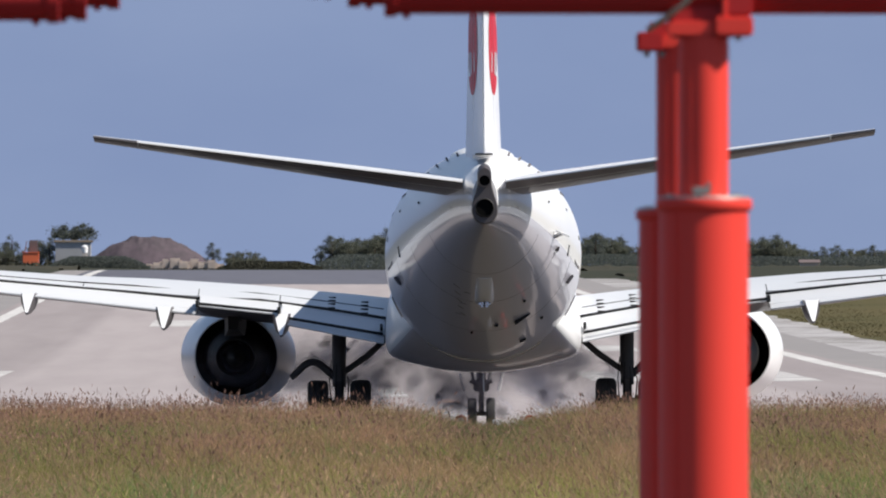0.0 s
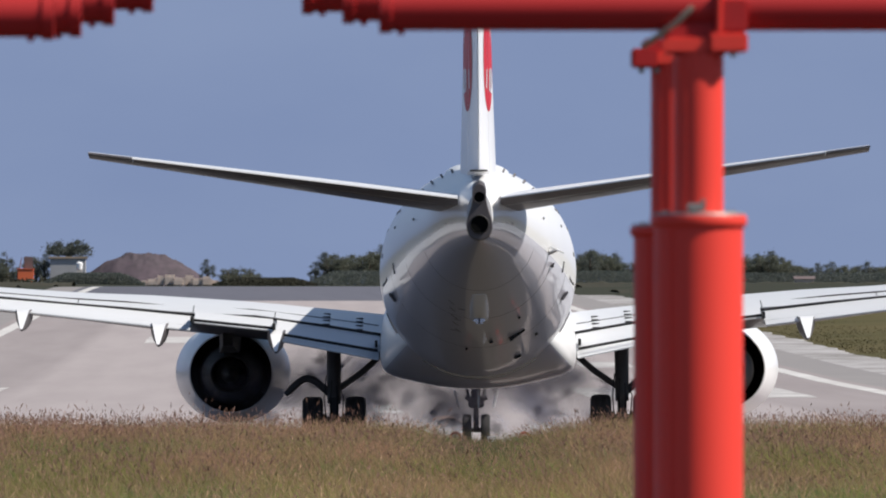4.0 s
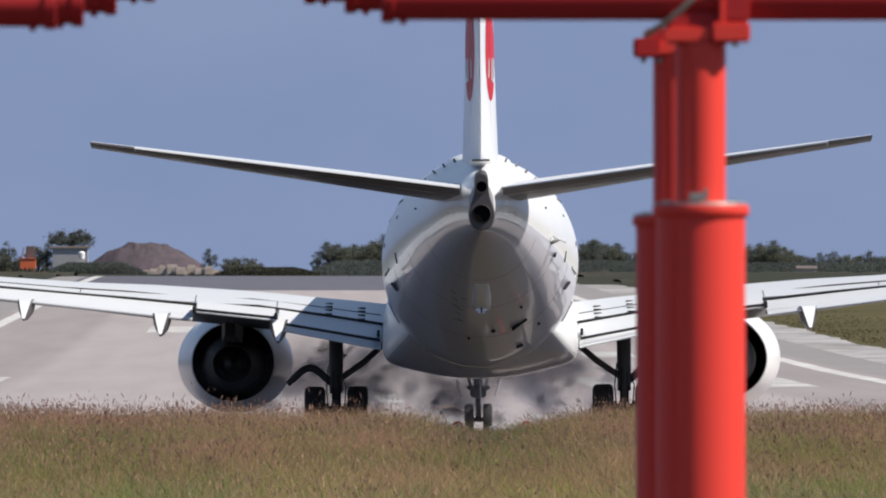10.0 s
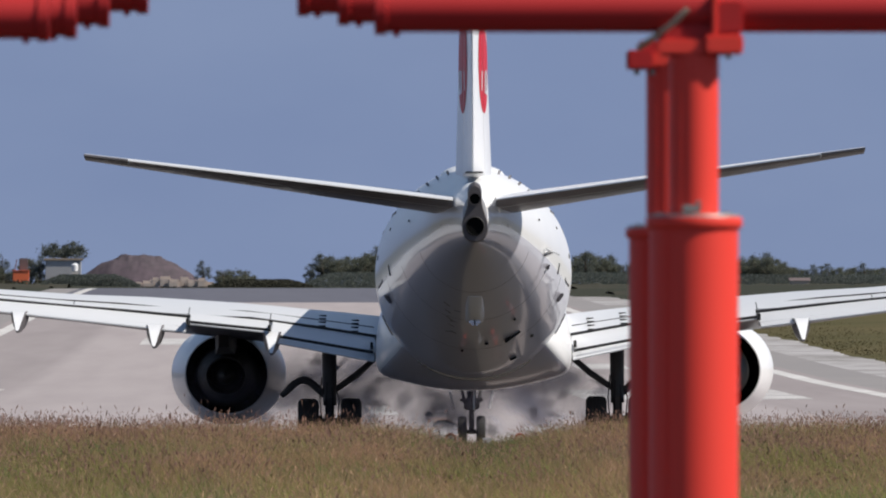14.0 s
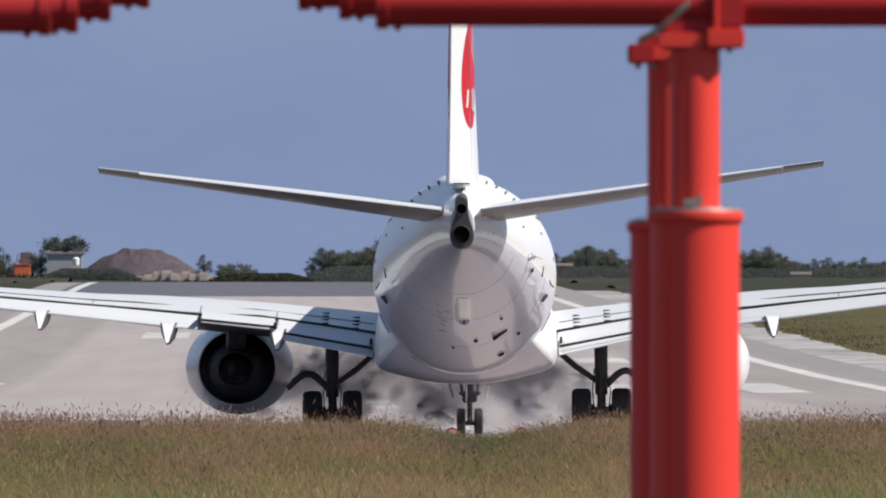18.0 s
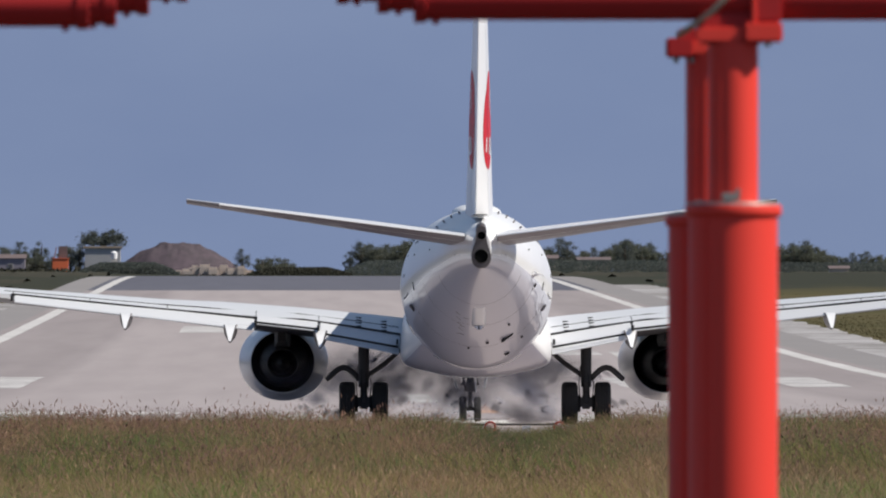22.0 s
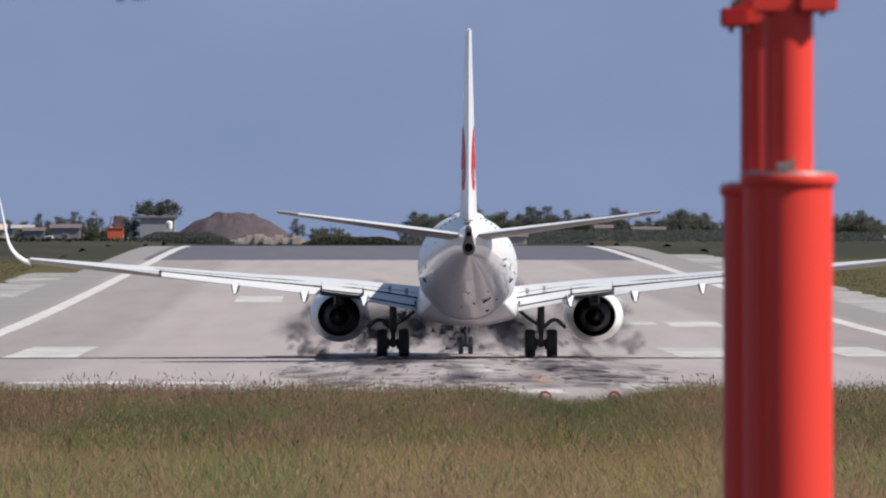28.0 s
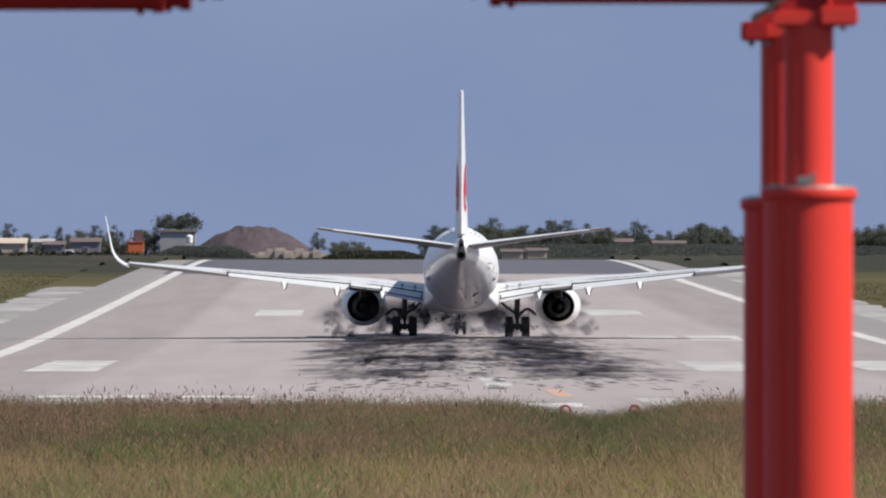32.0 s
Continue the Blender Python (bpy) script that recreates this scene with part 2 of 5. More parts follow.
def ground_material():
    """Olive meadow beside the runway, giving way to dark heath far off."""
    m = material("meadow_ground", (0.132, 0.104, 0.056), 0.95, 0, 0.4, 0.25, (0.058, 0.062, 0.028), big=0.45, spec=0.03)
    nt = m.node_tree
    p = nt.nodes["Principled BSDF"]
    grass = p.inputs["Base Color"].links[0].from_socket
    tc = nt.nodes.new("ShaderNodeTexCoord")
    s = nt.nodes.new("ShaderNodeSeparateXYZ")
    nt.links.new(tc.outputs["Object"], s.inputs[0])
    n = nt.nodes.new("ShaderNodeTexNoise")
    n.inputs["Scale"].default_value, n.inputs["Detail"].default_value = 0.09, 5
    nt.links.new(tc.outputs["Object"], n.inputs["Vector"])
    wob = nt.nodes.new("ShaderNodeMath")
    wob.operation = "MULTIPLY_ADD"
    wob.inputs[1].default_value = 160
    nt.links.new(n.outputs["Fac"], wob.inputs[0])
    nt.links.new(s.outputs["Y"], wob.inputs[2])
    r = nt.nodes.new("ShaderNodeMapRange")
    r.inputs["From Min"].default_value, r.inputs["From Max"].default_value = 1000, 1060
    nt.links.new(wob.outputs[0], r.inputs["Value"])
    mix = nt.nodes.new("ShaderNodeMix")
    mix.data_type = "RGBA"
    mix.inputs["B"].default_value = (0.046, 0.048, 0.036, 1)
    nt.links.new(r.outputs[0], mix.inputs["Factor"])
    nt.links.new(grass, mix.inputs["A"])
    earth = nt.nodes.new("ShaderNodeMix")
    earth.data_type = "RGBA"
    earth.inputs["A"].default_value = (0.062, 0.056, 0.048, 1)  # earth unseen under the grass, kept dark to limit bounce onto the belly
    near = nt.nodes.new("ShaderNodeMapRange")
    near.inputs["From Min"].default_value, near.inputs["From Max"].default_value = 330, 420
    nt.links.new(wob.outputs[0], near.inputs["Value"])
    nt.links.new(near.outputs[0], earth.inputs["Factor"])
    nt.links.new(mix.outputs["Result"], earth.inputs["B"])
    nt.links.new(earth.outputs["Result"], p.inputs["Base Color"])
    return m


MEADOW = ground_material()


def runway_material(name, pale, dark, lane):
    """Pale worn asphalt; the outer lanes are older and darker, with streaks along the runway."""
    m = bpy.data.materials.new(name)
    m.use_nodes = True
    nt = m.node_tree
    p = nt.nodes["Principled BSDF"]
    p.inputs["Roughness"].default_value = 0.85
    p.inputs["Specular IOR Level"].default_value = 0.3
    tc = nt.nodes.new("ShaderNodeTexCoord")
    s = nt.nodes.new("ShaderNodeSeparateXYZ")
    nt.links.new(tc.outputs["Object"], s.inputs[0])
    mp = nt.nodes.new("ShaderNodeMapping")
    mp.inputs["Scale"].default_value = (0.5, 0.02, 1)
    nt.links.new(tc.outputs["Object"], mp.inputs[0])
    n = nt.nodes.new("ShaderNodeTexNoise")
    n.inputs["Scale"].default_value, n.inputs["Detail"].default_value = 1.0, 6
    nt.links.new(mp.outputs[0], n.inputs["Vector"])
    grit = nt.nodes.new("ShaderNodeTexNoise")
    grit.inputs["Scale"].default_value, grit.inputs["Detail"].default_value = 1.4, 5
    nt.links.new(tc.outputs["Object"], grit.inputs["Vector"])
    edge = nt.nodes.new("ShaderNodeMath")
    edge.operation = "ABSOLUTE"
    nt.links.new(s.outputs["X"], edge.inputs[0])
    r = nt.nodes.new("ShaderNodeMapRange")
    r.inputs["From Min"].default_value, r.inputs["From Max"].default_value = 14.2, 15.2
    r.inputs["To Max"].default_value = lane
    nt.links.new(edge.outputs[0], r.inputs["Value"])
    a = nt.nodes.new("ShaderNodeMath")
    a.operation = "MULTIPLY_ADD"
    a.inputs[1].default_value, a.inputs[2].default_value = 0.9, -0.32
    nt.links.new(n.outputs["Fac"], a.inputs[0])
    b = nt.nodes.new("ShaderNodeMath")
    b.operation = "ADD"
    nt.links.new(a.outputs[0], b.inputs[0])
    nt.links.new(r.outputs[0], b.inputs[1])
    g2 = nt.nodes.new("ShaderNodeMath")
    g2.operation = "MULTIPLY_ADD"
    g2.inputs[1].default_value, g2.inputs[2].default_value = 0.5, -0.25
    nt.links.new(grit.outputs["Fac"], g2.inputs[0])
    c = nt.nodes.new("ShaderNodeMath")
    c.operation, c.use_clamp = "ADD", True
    nt.links.new(b.outputs[0], c.inputs[0])
    nt.links.new(g2.outputs[0], c.inputs[1])
    mix = nt.nodes.new("ShaderNodeMix")
    mix.data_type = "RGBA"
    mix.inputs["A"].default_value, mix.inputs["B"].default_value = (*pale, 1), (*dark, 1)
    nt.links.new(c.outputs[0], mix.inputs["Factor"])
    nt.links.new(mix.outputs["Result"], p.inputs["Base Color"])
    bp = nt.nodes.new("ShaderNodeBump")
    bp.inputs["Strength"].default_value, bp.inputs["Distance"].default_value = 0.3, 0.01
    nt.links.new(grit.outputs["Fac"], bp.inputs["Height"])
    nt.links.new(bp.outputs[0], p.inputs["Normal"])
    return m


RUNWAY_PALE = runway_material("pale_worn_asphalt", (0.370, 0.326, 0.322), (0.232, 0.202, 0.200), 0.45)
# far end: the mirage's dark reflection is put into the runway's colour
RUNWAY_MIRAGE = runway_material("mirage_dark_runway", (0.115, 0.115, 0.14), (0.08, 0.08, 0.10), 0.1)


# ---- mesh helpers ----
def smooth_mesh(name, verts, faces, smooth=True):
    me = bpy.data.meshes.new(name)
    me.from_pydata([tuple(v) for v in verts], [], faces)
    me.validate()
    bm = bmesh.new()
    bm.from_mesh(me)
    bmesh.ops.recalc_face_normals(bm, faces=bm.faces)
    bm.to_mesh(me)
    bm.free()
    if smooth:
        me.shade_smooth()
        me.set_sharp_from_angle(angle=radians(38))
    return me


def put(name, me, mat, parent=None, label=""):
    ob = new(name, me)
    if mat is not None and not me.materials:
        me.materials.append(mat)
    if parent is not None:
        ob.parent = parent
    return tagged(ob, label) if label else ob


def loft(rings, closed=True, caps=True):
    """Vertices and faces through rings of equally many points."""
    n = len(rings[0])
    verts = [p for r in rings for p in r]
    faces = []
    for i in range(len(rings) - 1):
        for j in range(n if closed else n - 1):
            k = (j + 1) % n
            faces.append((i * n + j, i * n + k, (i + 1) * n + k, (i + 1) * n + j))
    if caps and closed:
        faces.append(tuple(range(n))[::-1])
        faces.append(tuple((len(rings) - 1) * n + j for j in range(n)))
    return verts, faces


def lathe(profile, n=40, axis="y", at=(0, 0, 0), flat=1.0):
    """Rings of (place along the axis, radius)."""
    rings = []
    for y, r, *own in profile:
        ring = []
        wide = own[0] if own else flat
        for j in range(n):
            a = 2 * math.pi * j / n
            u, v = r * math.cos(a) * wide, r * math.sin(a)
            ring.append({"y": (at[0] + u, at[1] + y, at[2] + v), "x": (at[0] + y, at[1] + u, at[2] + v), "z": (at[0] + u, at[1] + v, at[2] + y)}[axis])
        rings.append(ring)
    return loft(rings)


def tube(points, r, n=10):
    """A round bar through points; r may be one radius or one for each point."""
    pts = [Vector(p) for p in points]
    rs = r if isinstance(r, (list, tuple)) else [r] * len(pts)
    rings = []
    for i, p in enumerate(pts):
        d = (pts[min(i + 1, len(pts) - 1)] - pts[max(i - 1, 0)]).normalized()
        side = d.cross(Vector((0.13, 0.31, 0.94)) if abs(d.z) < 0.9 else Vector((1, 0.1, 0))).normalized()
        up = side.cross(d)
        rings.append([p + rs[i] * (math.cos(2 * math.pi * j / n) * side + math.sin(2 * math.pi * j / n) * up) for j in range(n)])
    return loft(rings)


def box(cx, cy, cz, sx, sy, sz, bevel=0.0, turn=None):
    bm = bmesh.new()
    bmesh.ops.create_cube(bm, size=1.0)
    for v in bm.verts:
        v.co = Vector((v.co.x * sx, v.co.y * sy, v.co.z * sz))
    if bevel:
        bmesh.ops.bevel(bm, geom=bm.edges[:], offset=bevel, segments=2, affect="EDGES")
    m = Matrix.Translation((cx, cy, cz)) @ (turn or Matrix())
    bm.transform(m)
    v = [tuple(p.co) for p in bm.verts]
    bm.verts.index_update()
    f = [tuple(p.index for p in q.verts) for q in bm.faces]
    bm.free()
    return v, f


def joined(*pieces):
    verts, faces = [], []
    for v, f in pieces:
        k = len(verts)
        verts += list(v)
        faces += [tuple(i + k for i in q) for q in f]
    return verts, faces


def part(name, vf, mat, parent, label="", smooth=True):
    return put(name, smooth_mesh(name, vf[0], vf[1], smooth), mat, parent, label)


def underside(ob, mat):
    """Give the faces that look down another material: grey paint with shade in it."""
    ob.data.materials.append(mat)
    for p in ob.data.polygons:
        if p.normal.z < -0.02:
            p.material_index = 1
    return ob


def thing(name, label, category, group="", at=(0, 0, 0)):
    ob = new(name)
    ob.location = at
    return tagged(ob, label, category, group)


# ---- the lie of the land: height of the runway along its length ----
LIE = [(-400, 0.2), (60, 0.35), (120, 0.40), (185, 0.36), (198, 0.05), (210, -0.05), (221, -0.08), (228, -0.18), (237, -0.24), (255, -0.42), (271, -0.59), (285, -0.69), (300, -0.80), (324, -0.98), (345, -1.06), (361, -1.12), (429, -1.25),
       (495, -1.18), (562, -0.92), (650, -0.40), (750, 0.28), (850, 1.0), (946, 1.72), (1050, 2.47), (1110, 2.88), (1170, 3.0), (1500, 3.0), (2200, 2.90), (2800, 2.80), (4900, 2.80)]
_ly = np.array([p[0] for p in LIE], float)
_lz = np.array([p[1] for p in LIE], float)


def lie(y):
    """A gently smoothed height along the runway."""
    s = 7.0 if y < 700 else 25.0
    return float(np.mean([np.interp(y + k * s, _ly, _lz) for k in (-2, -1, 0, 1, 2)]))


AXIS = 4.7  # the runway's centre line, metres to the side of the camera


def sheet(name, edges, mat, step=12.0, lift=0.0, y0=None, y1=None):
    """A strip between two sides (x at each), following the lie of the land."""
    xa, xb = edges
    n = max(2, int((y1 - y0) / step))
    verts, faces = [], []
    for i in range(n + 1):
        y = y0 + (y1 - y0) * i / n
        verts += [(xa, y, lie(y) + lift), (xb, y, lie(y) + lift)]
    for i in range(n):
        faces.append((2 * i, 2 * i + 1, 2 * i + 3, 2 * i + 2))
    me = bpy.data.meshes.new(name)
    me.from_pydata(verts, [], faces)
    return put(name, me, mat)


# ground: one sheet to the horizon
ys = [-400, -200, -60, 0, 60] + list(np.arange(90, 1000, 10.0)) + list(np.arange(1000, 1600, 50.0)) + [1700, 2000, 2500, 2750, 3000, 3200, 4000, 4800]
xs = [-3500, -1200, -500, -200, -110, -70, -45, -32] + list(np.arange(-26, 42, 2.0)) + [48, 60, 80, 130, 250, 600, 1500, 3500]
gv = []
for y in ys:
    for x in xs:
        side = max(0.0, abs(x - AXIS) - 29.5)
        z = lie(y) - 0.06 + min(0.4, side * 0.02) * (1 if y > 215 else 0)
        z += 0.10 * (noise.noise((x * 0.16, y * 0.05, 2.0)) if abs(x - AXIS) > 28 or y < 192 else 0)
        gv.append((x, y, z))
nx = len(xs)
gf = [(i * nx + j, i * nx + j + 1, (i + 1) * nx + j + 1, (i + 1) * nx + j) for i in range(len(ys) - 1) for j in range(nx - 1)]
gm = bpy.data.meshes.new("ground")
gm.from_pydata(gv, [], gf)
gm.shade_smooth()
tagged(put("ground", gm, MEADOW), "dry grass and earth of the airfield", "ground", kind="structure")


def centred(ob):
    """Put the origin on the runway's axis, so that its lanes lie evenly."""
    for v in ob.data.vertices:
        v.co.x -= AXIS
    ob.location.x = AXIS
    return ob


def slab(name, xa, xb, ya, yb, mat, lift, label, category, thick=0.3, step=8.0):
    """A paved strip with thickness."""
    n = max(2, int((yb - ya) / step))
    rings = []
    for i in range(n + 1):
        y = ya + (yb - ya) * i / n
        z = lie(y) + lift
        rings.append([(xa, y, z), (xb, y, z), (xb, y, z - thick), (xa, y, z - thick)])
    ob = put(name, smooth_mesh(name, *loft(rings)), mat)
    return tagged(centred(ob), label, category, kind="structure")


slab("runway", AXIS - 22.4, AXIS + 22.4, 217, 955, RUNWAY_PALE, 0.03, "pale worn asphalt runway with darker outer lanes", "runway")
slab("runway_far", AXIS - 22.4, AXIS + 22.4, 955.02, 1180, RUNWAY_MIRAGE, 0.03, "far end of the runway, darkened as in a mirage", "runway")
for side in (-1, 1):
    a, b = AXIS + side * 22.42, AXIS + side * 25.6
    slab("shoulder", min(a, b), max(a, b), 217, 1170, SHOULDER, 0.0, "dark asphalt shoulder along the runway", "shoulder")
    a, b = AXIS + side * 25.62, AXIS + side * 29.2
    ragged, rings, y = random.Random(6 + side), [], 217.0
    while y < (850 if side < 0 else 1020):
        out = b + side * (ragged.uniform(-0.22, 0.22) + 0.9 * noise.noise((side * 7.0, y * 0.03, 4.0)) + 0.45 * noise.noise((side * 3.0, y * 0.16, 9.0)))
        rings.append([(min(a, out), y, lie(y) - 0.01), (max(a, out), y, lie(y) - 0.01), (max(a, out), y, lie(y) - 0.3), (min(a, out), y, lie(y) - 0.3)])
        y += ragged.uniform(1.0, 2.6)
    tagged(centred(put("shoulder_strip", smooth_mesh("shoulder_strip", *loft(rings)), CONCRETE)), "pale broken gravel strip beside the shoulder", "strip", kind="structure")


def marking(name, xa, xb, ya, yb, mat=None, label="worn white painted runway marking", lift=0.036, group=""):
    ob = sheet(name, (xa, xb), mat or LINE, 6.0, lift, ya, yb)
    ob.data.polygons[0].use_smooth = True
    worn = random.Random(int(abs(xa * 31 + ya * 7)))
    for v in ob.data.vertices:
        v.co.x += worn.uniform(-0.07, 0.07) * min(1.0, (xb - xa) / 1.6)
    return tagged(ob, label, "marking", group, "structure")


for side in (-1, 1):
    marking("edge_line", AXIS + side * 21.3 - 0.45, AXIS + side * 21.3 + 0.45, 300, 1160, label="long white runway edge line")
for k in range(6):
    for side in (-1, 1):
        x = AXIS + side * (4.2 + 3.0 * k)
        marking("threshold_stripe", x - 0.85, x + 0.85, 297, 327, LINE_WORN, label="worn white threshold stripe", group="threshold stripes")
for xa, xb, ya, yb in ((-13.4, -10.6, 428, 470), (13.3, 16.0, 430, 468), (16.9, 19.2, 432, 470), (20.0, 22.4, 432, 470),
                       (13.8, 16.1, 560, 574), (16.7, 19.4, 551, 574), (-6.7, -3.8, 661, 694), (13.7, 17.2, 661, 694)):
    marking("touchdown_marking", xa, xb, ya, yb, LINE_WORN, label="worn white touchdown marking block", group="touchdown markings")
marking("centre_stripe", 4.5, 6.0, 290, 308, label="white block before the threshold")
marking("centre_stripe", 4.2, 5.1, 372, 402, LINE_WORN, label="worn white centre line stripe")
marking("threshold_bar", -10.0, -6.6, 329, 339, label="worn white bar across the runway end")
marking("threshold_bar", -5.6, -3.4, 330, 338, label="worn white bar across the runway end")
marking("orange_patch", 5.9, 6.5, 334, 360, ORANGE_MARK, "faded orange painted streak on asphalt")


# ---- aircraft: a twin-engined airliner seen from behind ----
aircraft = thing("airliner", "white twin-engine airliner with red disc on its fin", "aircraft")

BODY = [(19.7, 2.72, 0.06, 0.06), (19.5, 2.76, 0.36, 0.36), (19.0, 2.85, 0.70, 0.70), (18.2, 3.0, 1.05, 1.08), (17.0, 3.2, 1.42, 1.48), (15.6, 3.36, 1.72, 1.82), (14.0, 3.43, 1.90, 1.98),
        (12.0, 3.385, 1.93, 2.055), (0.0, 3.385, 1.93, 2.055), (-5.0, 3.385, 1.93, 2.055), (-6.6, 3.43, 1.92, 2.01), (-8.2, 3.61, 1.79, 1.83), (-10.0, 3.80, 1.62, 1.62), (-12.0, 4.02, 1.36, 1.36),
        (-14.0, 4.23, 1.02, 1.08), (-15.6, 4.39, 0.72, 0.84), (-16.8, 4.47, 0.48, 0.68), (-17.6, 4.44, 0.30, 0.52), (-18.0, 4.42, 0.20, 0.42)]
_b = np.array(BODY[::-1])


def body_at(y):
    """Centre height, half width and half height of the fuselage at y, smoothed."""
    out = []
    for c in (1, 2, 3):
        out.append(float(np.mean([np.interp(min(max(y + k * 0.35, -18.0), 19.7), _b[:, 0], _b[:, c]) for k in (-1, 0, 1)])))
    return out


def skin(y, a, off=0.0):
    """A point on the fuselage; a in degrees from straight up, to the right positive."""
    zc, w, h = body_at(y)
    s, c = math.sin(radians(a)), math.cos(radians(a))
    return Vector(((w + off) * s, y, zc + (h + off) * c))


rings = []
for y in list(np.linspace(19.7, 14, 16)) + list(np.linspace(13, -5, 14)) + list(np.linspace(-5.7, -18.0, 48)):
    rings.append([tuple(skin(y, 360 * j / 96)) for j in range(96)])
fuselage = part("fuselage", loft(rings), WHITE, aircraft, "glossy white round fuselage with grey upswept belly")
# skin below a line that climbs aft takes the greyer colour
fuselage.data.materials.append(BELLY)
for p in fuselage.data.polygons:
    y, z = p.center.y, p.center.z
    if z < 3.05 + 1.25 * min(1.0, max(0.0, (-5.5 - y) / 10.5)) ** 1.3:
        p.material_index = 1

# belly fairing between the wings
rings = []
for y, s in ((8.6, 0.35), (8.2, 0.60), (7.6, 0.78), (6.9, 0.90), (6.0, 0.97), (3.0, 1.0), (-2.0, 1.0), (-3.6, 0.99), (-4.2, 0.965), (-4.7, 0.91), (-5.1, 0.82), (-5.5, 0.67), (-5.8, 0.50), (-6.0, 0.35)):
    sec = [(1.84, 2.7), (1.90, 2.45), (1.935, 2.15), (1.95, 1.9), (1.95, 1.74), (1.93, 1.61), (1.885, 1.50), (1.80, 1.425), (1.66, 1.365), (1.46, 1.31), (1.15, 1.235), (0.8, 1.165), (0.4, 1.115), (0.0, 1.10)]
    pts = [(x * (0.55 + 0.45 * s), y, 2.4 + (z - 2.4) * s) for x, z in sec]
    rings.append(pts + [(-x, yy, z) for x, yy, z in pts[-2::-1]])
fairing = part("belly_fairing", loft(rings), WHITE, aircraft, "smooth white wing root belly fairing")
# white fairing: its shaded bottom is painted grey on the downward faces
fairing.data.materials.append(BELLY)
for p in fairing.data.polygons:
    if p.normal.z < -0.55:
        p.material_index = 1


# fin and rudder
def fin_edge(z):
    """Leading edge, hinge and trailing edge of the fin at height z."""
    t = (z - 5.25) / 7.25
    le = -10.6 - 6.0 * t
    te = -17.15 - 1.75 * t
    return le, te + 0.30 * (le - te) * 1.0, te


def foil(s, thick):
    """Half thickness of an aerofoil at part s of its chord."""
    s = min(max(s, 0.0), 1.0)
    return 5 * thick * (0.2969 * math.sqrt(s) - 0.126 * s - 0.3516 * s * s + 0.2843 * s ** 3 - 0.1036 * s ** 4)


def fin_half(y, z):
    le, hinge, te = fin_edge(z)
    t = (z - 5.25) / 7.25
    return foil((le - y) / (le - te), 0.105 - 0.012 * t) * (le - te)


def fin_ring(z, s0, s1, n=14):
    le, hinge, te = fin_edge(z)
    ss = [s0 + (s1 - s0) * (0.5 - 0.5 * math.cos(math.pi * i / n)) for i in range(n + 1)]
    pts = []
    for s in ss:
        y = le + (te - le) * s
        pts.append((max(fin_half(y, z), 0.012), y, z))
    return pts + [(-x, y, zz) for x, y, zz in pts[::-1]]


fz = list(np.linspace(5.0, 12.42, 16))
fin = part("fin", loft([fin_ring(z, 0.0, 0.695) for z in fz] + [[(x * 0.4, y, z + 0.08) for x, y, z in fin_ring(12.42, 0.05, 0.695)]]), WHITE, aircraft, "tall white swept fin")
rudder = part("rudder", loft([fin_ring(z, 0.705, 1.0) for z in np.linspace(5.29, 12.40, 14)]), WHITE, aircraft, "white rudder with a sharp trailing edge")
dors = [[(w, y, 5.3 + h * f) for w, f in ((0.16, 0), (0.05, 0.8), (0, 1), (-0.05, 0.8), (-0.16, 0))] for y, h in ((-3.8, 0.05), (-6.5, 0.28), (-9.0, 0.62), (-11.2, 1.2))]
part("dorsal_fin", loft(dors), WHITE, aircraft)
part("rudder_base", box(0, -16.40, 5.285, 0.33, 1.3, 0.022, 0.008), SEAM, aircraft, "dark gap under the rudder")


def fin_patch(zs, span, side, off):
    """Part of the fin's skin, a little proud of it; span gives the fore and aft end at height z."""
    verts, faces, n = [], [], 9
    for z in zs:
        a, b = span(z)
        for i in range(n):
            y = a + (b - a) * i / (n - 1)
            verts.append((side * (fin_half(y, z) + off), y, z))
    for i in range(len(zs) - 1):
        for j in range(n - 1):
            faces.append((i * n + j, i * n + j + 1, (i + 1) * n + j + 1, (i + 1) * n + j))
    return verts, faces


DISC_Y, DISC_Z, DISC_R = -15.55, 7.62, 1.22


def hinge_at(z, s=0.70):
    le, _, te = fin_edge(z)
    return le + (te - le) * s


def disc_span(z, aft):
    """Fore and aft end of the red disc at height z, on the fin or on the rudder."""
    half = math.sqrt(max(0.0, DISC_R ** 2 - (z - DISC_Z) ** 2))
    a, b = DISC_Y + half, DISC_Y - half
    return (min(a, hinge_at(z, 0.706)), min(b, hinge_at(z, 0.706))) if aft else (max(a, hinge_at(z, 0.694)), max(b, hinge_at(z, 0.694)))


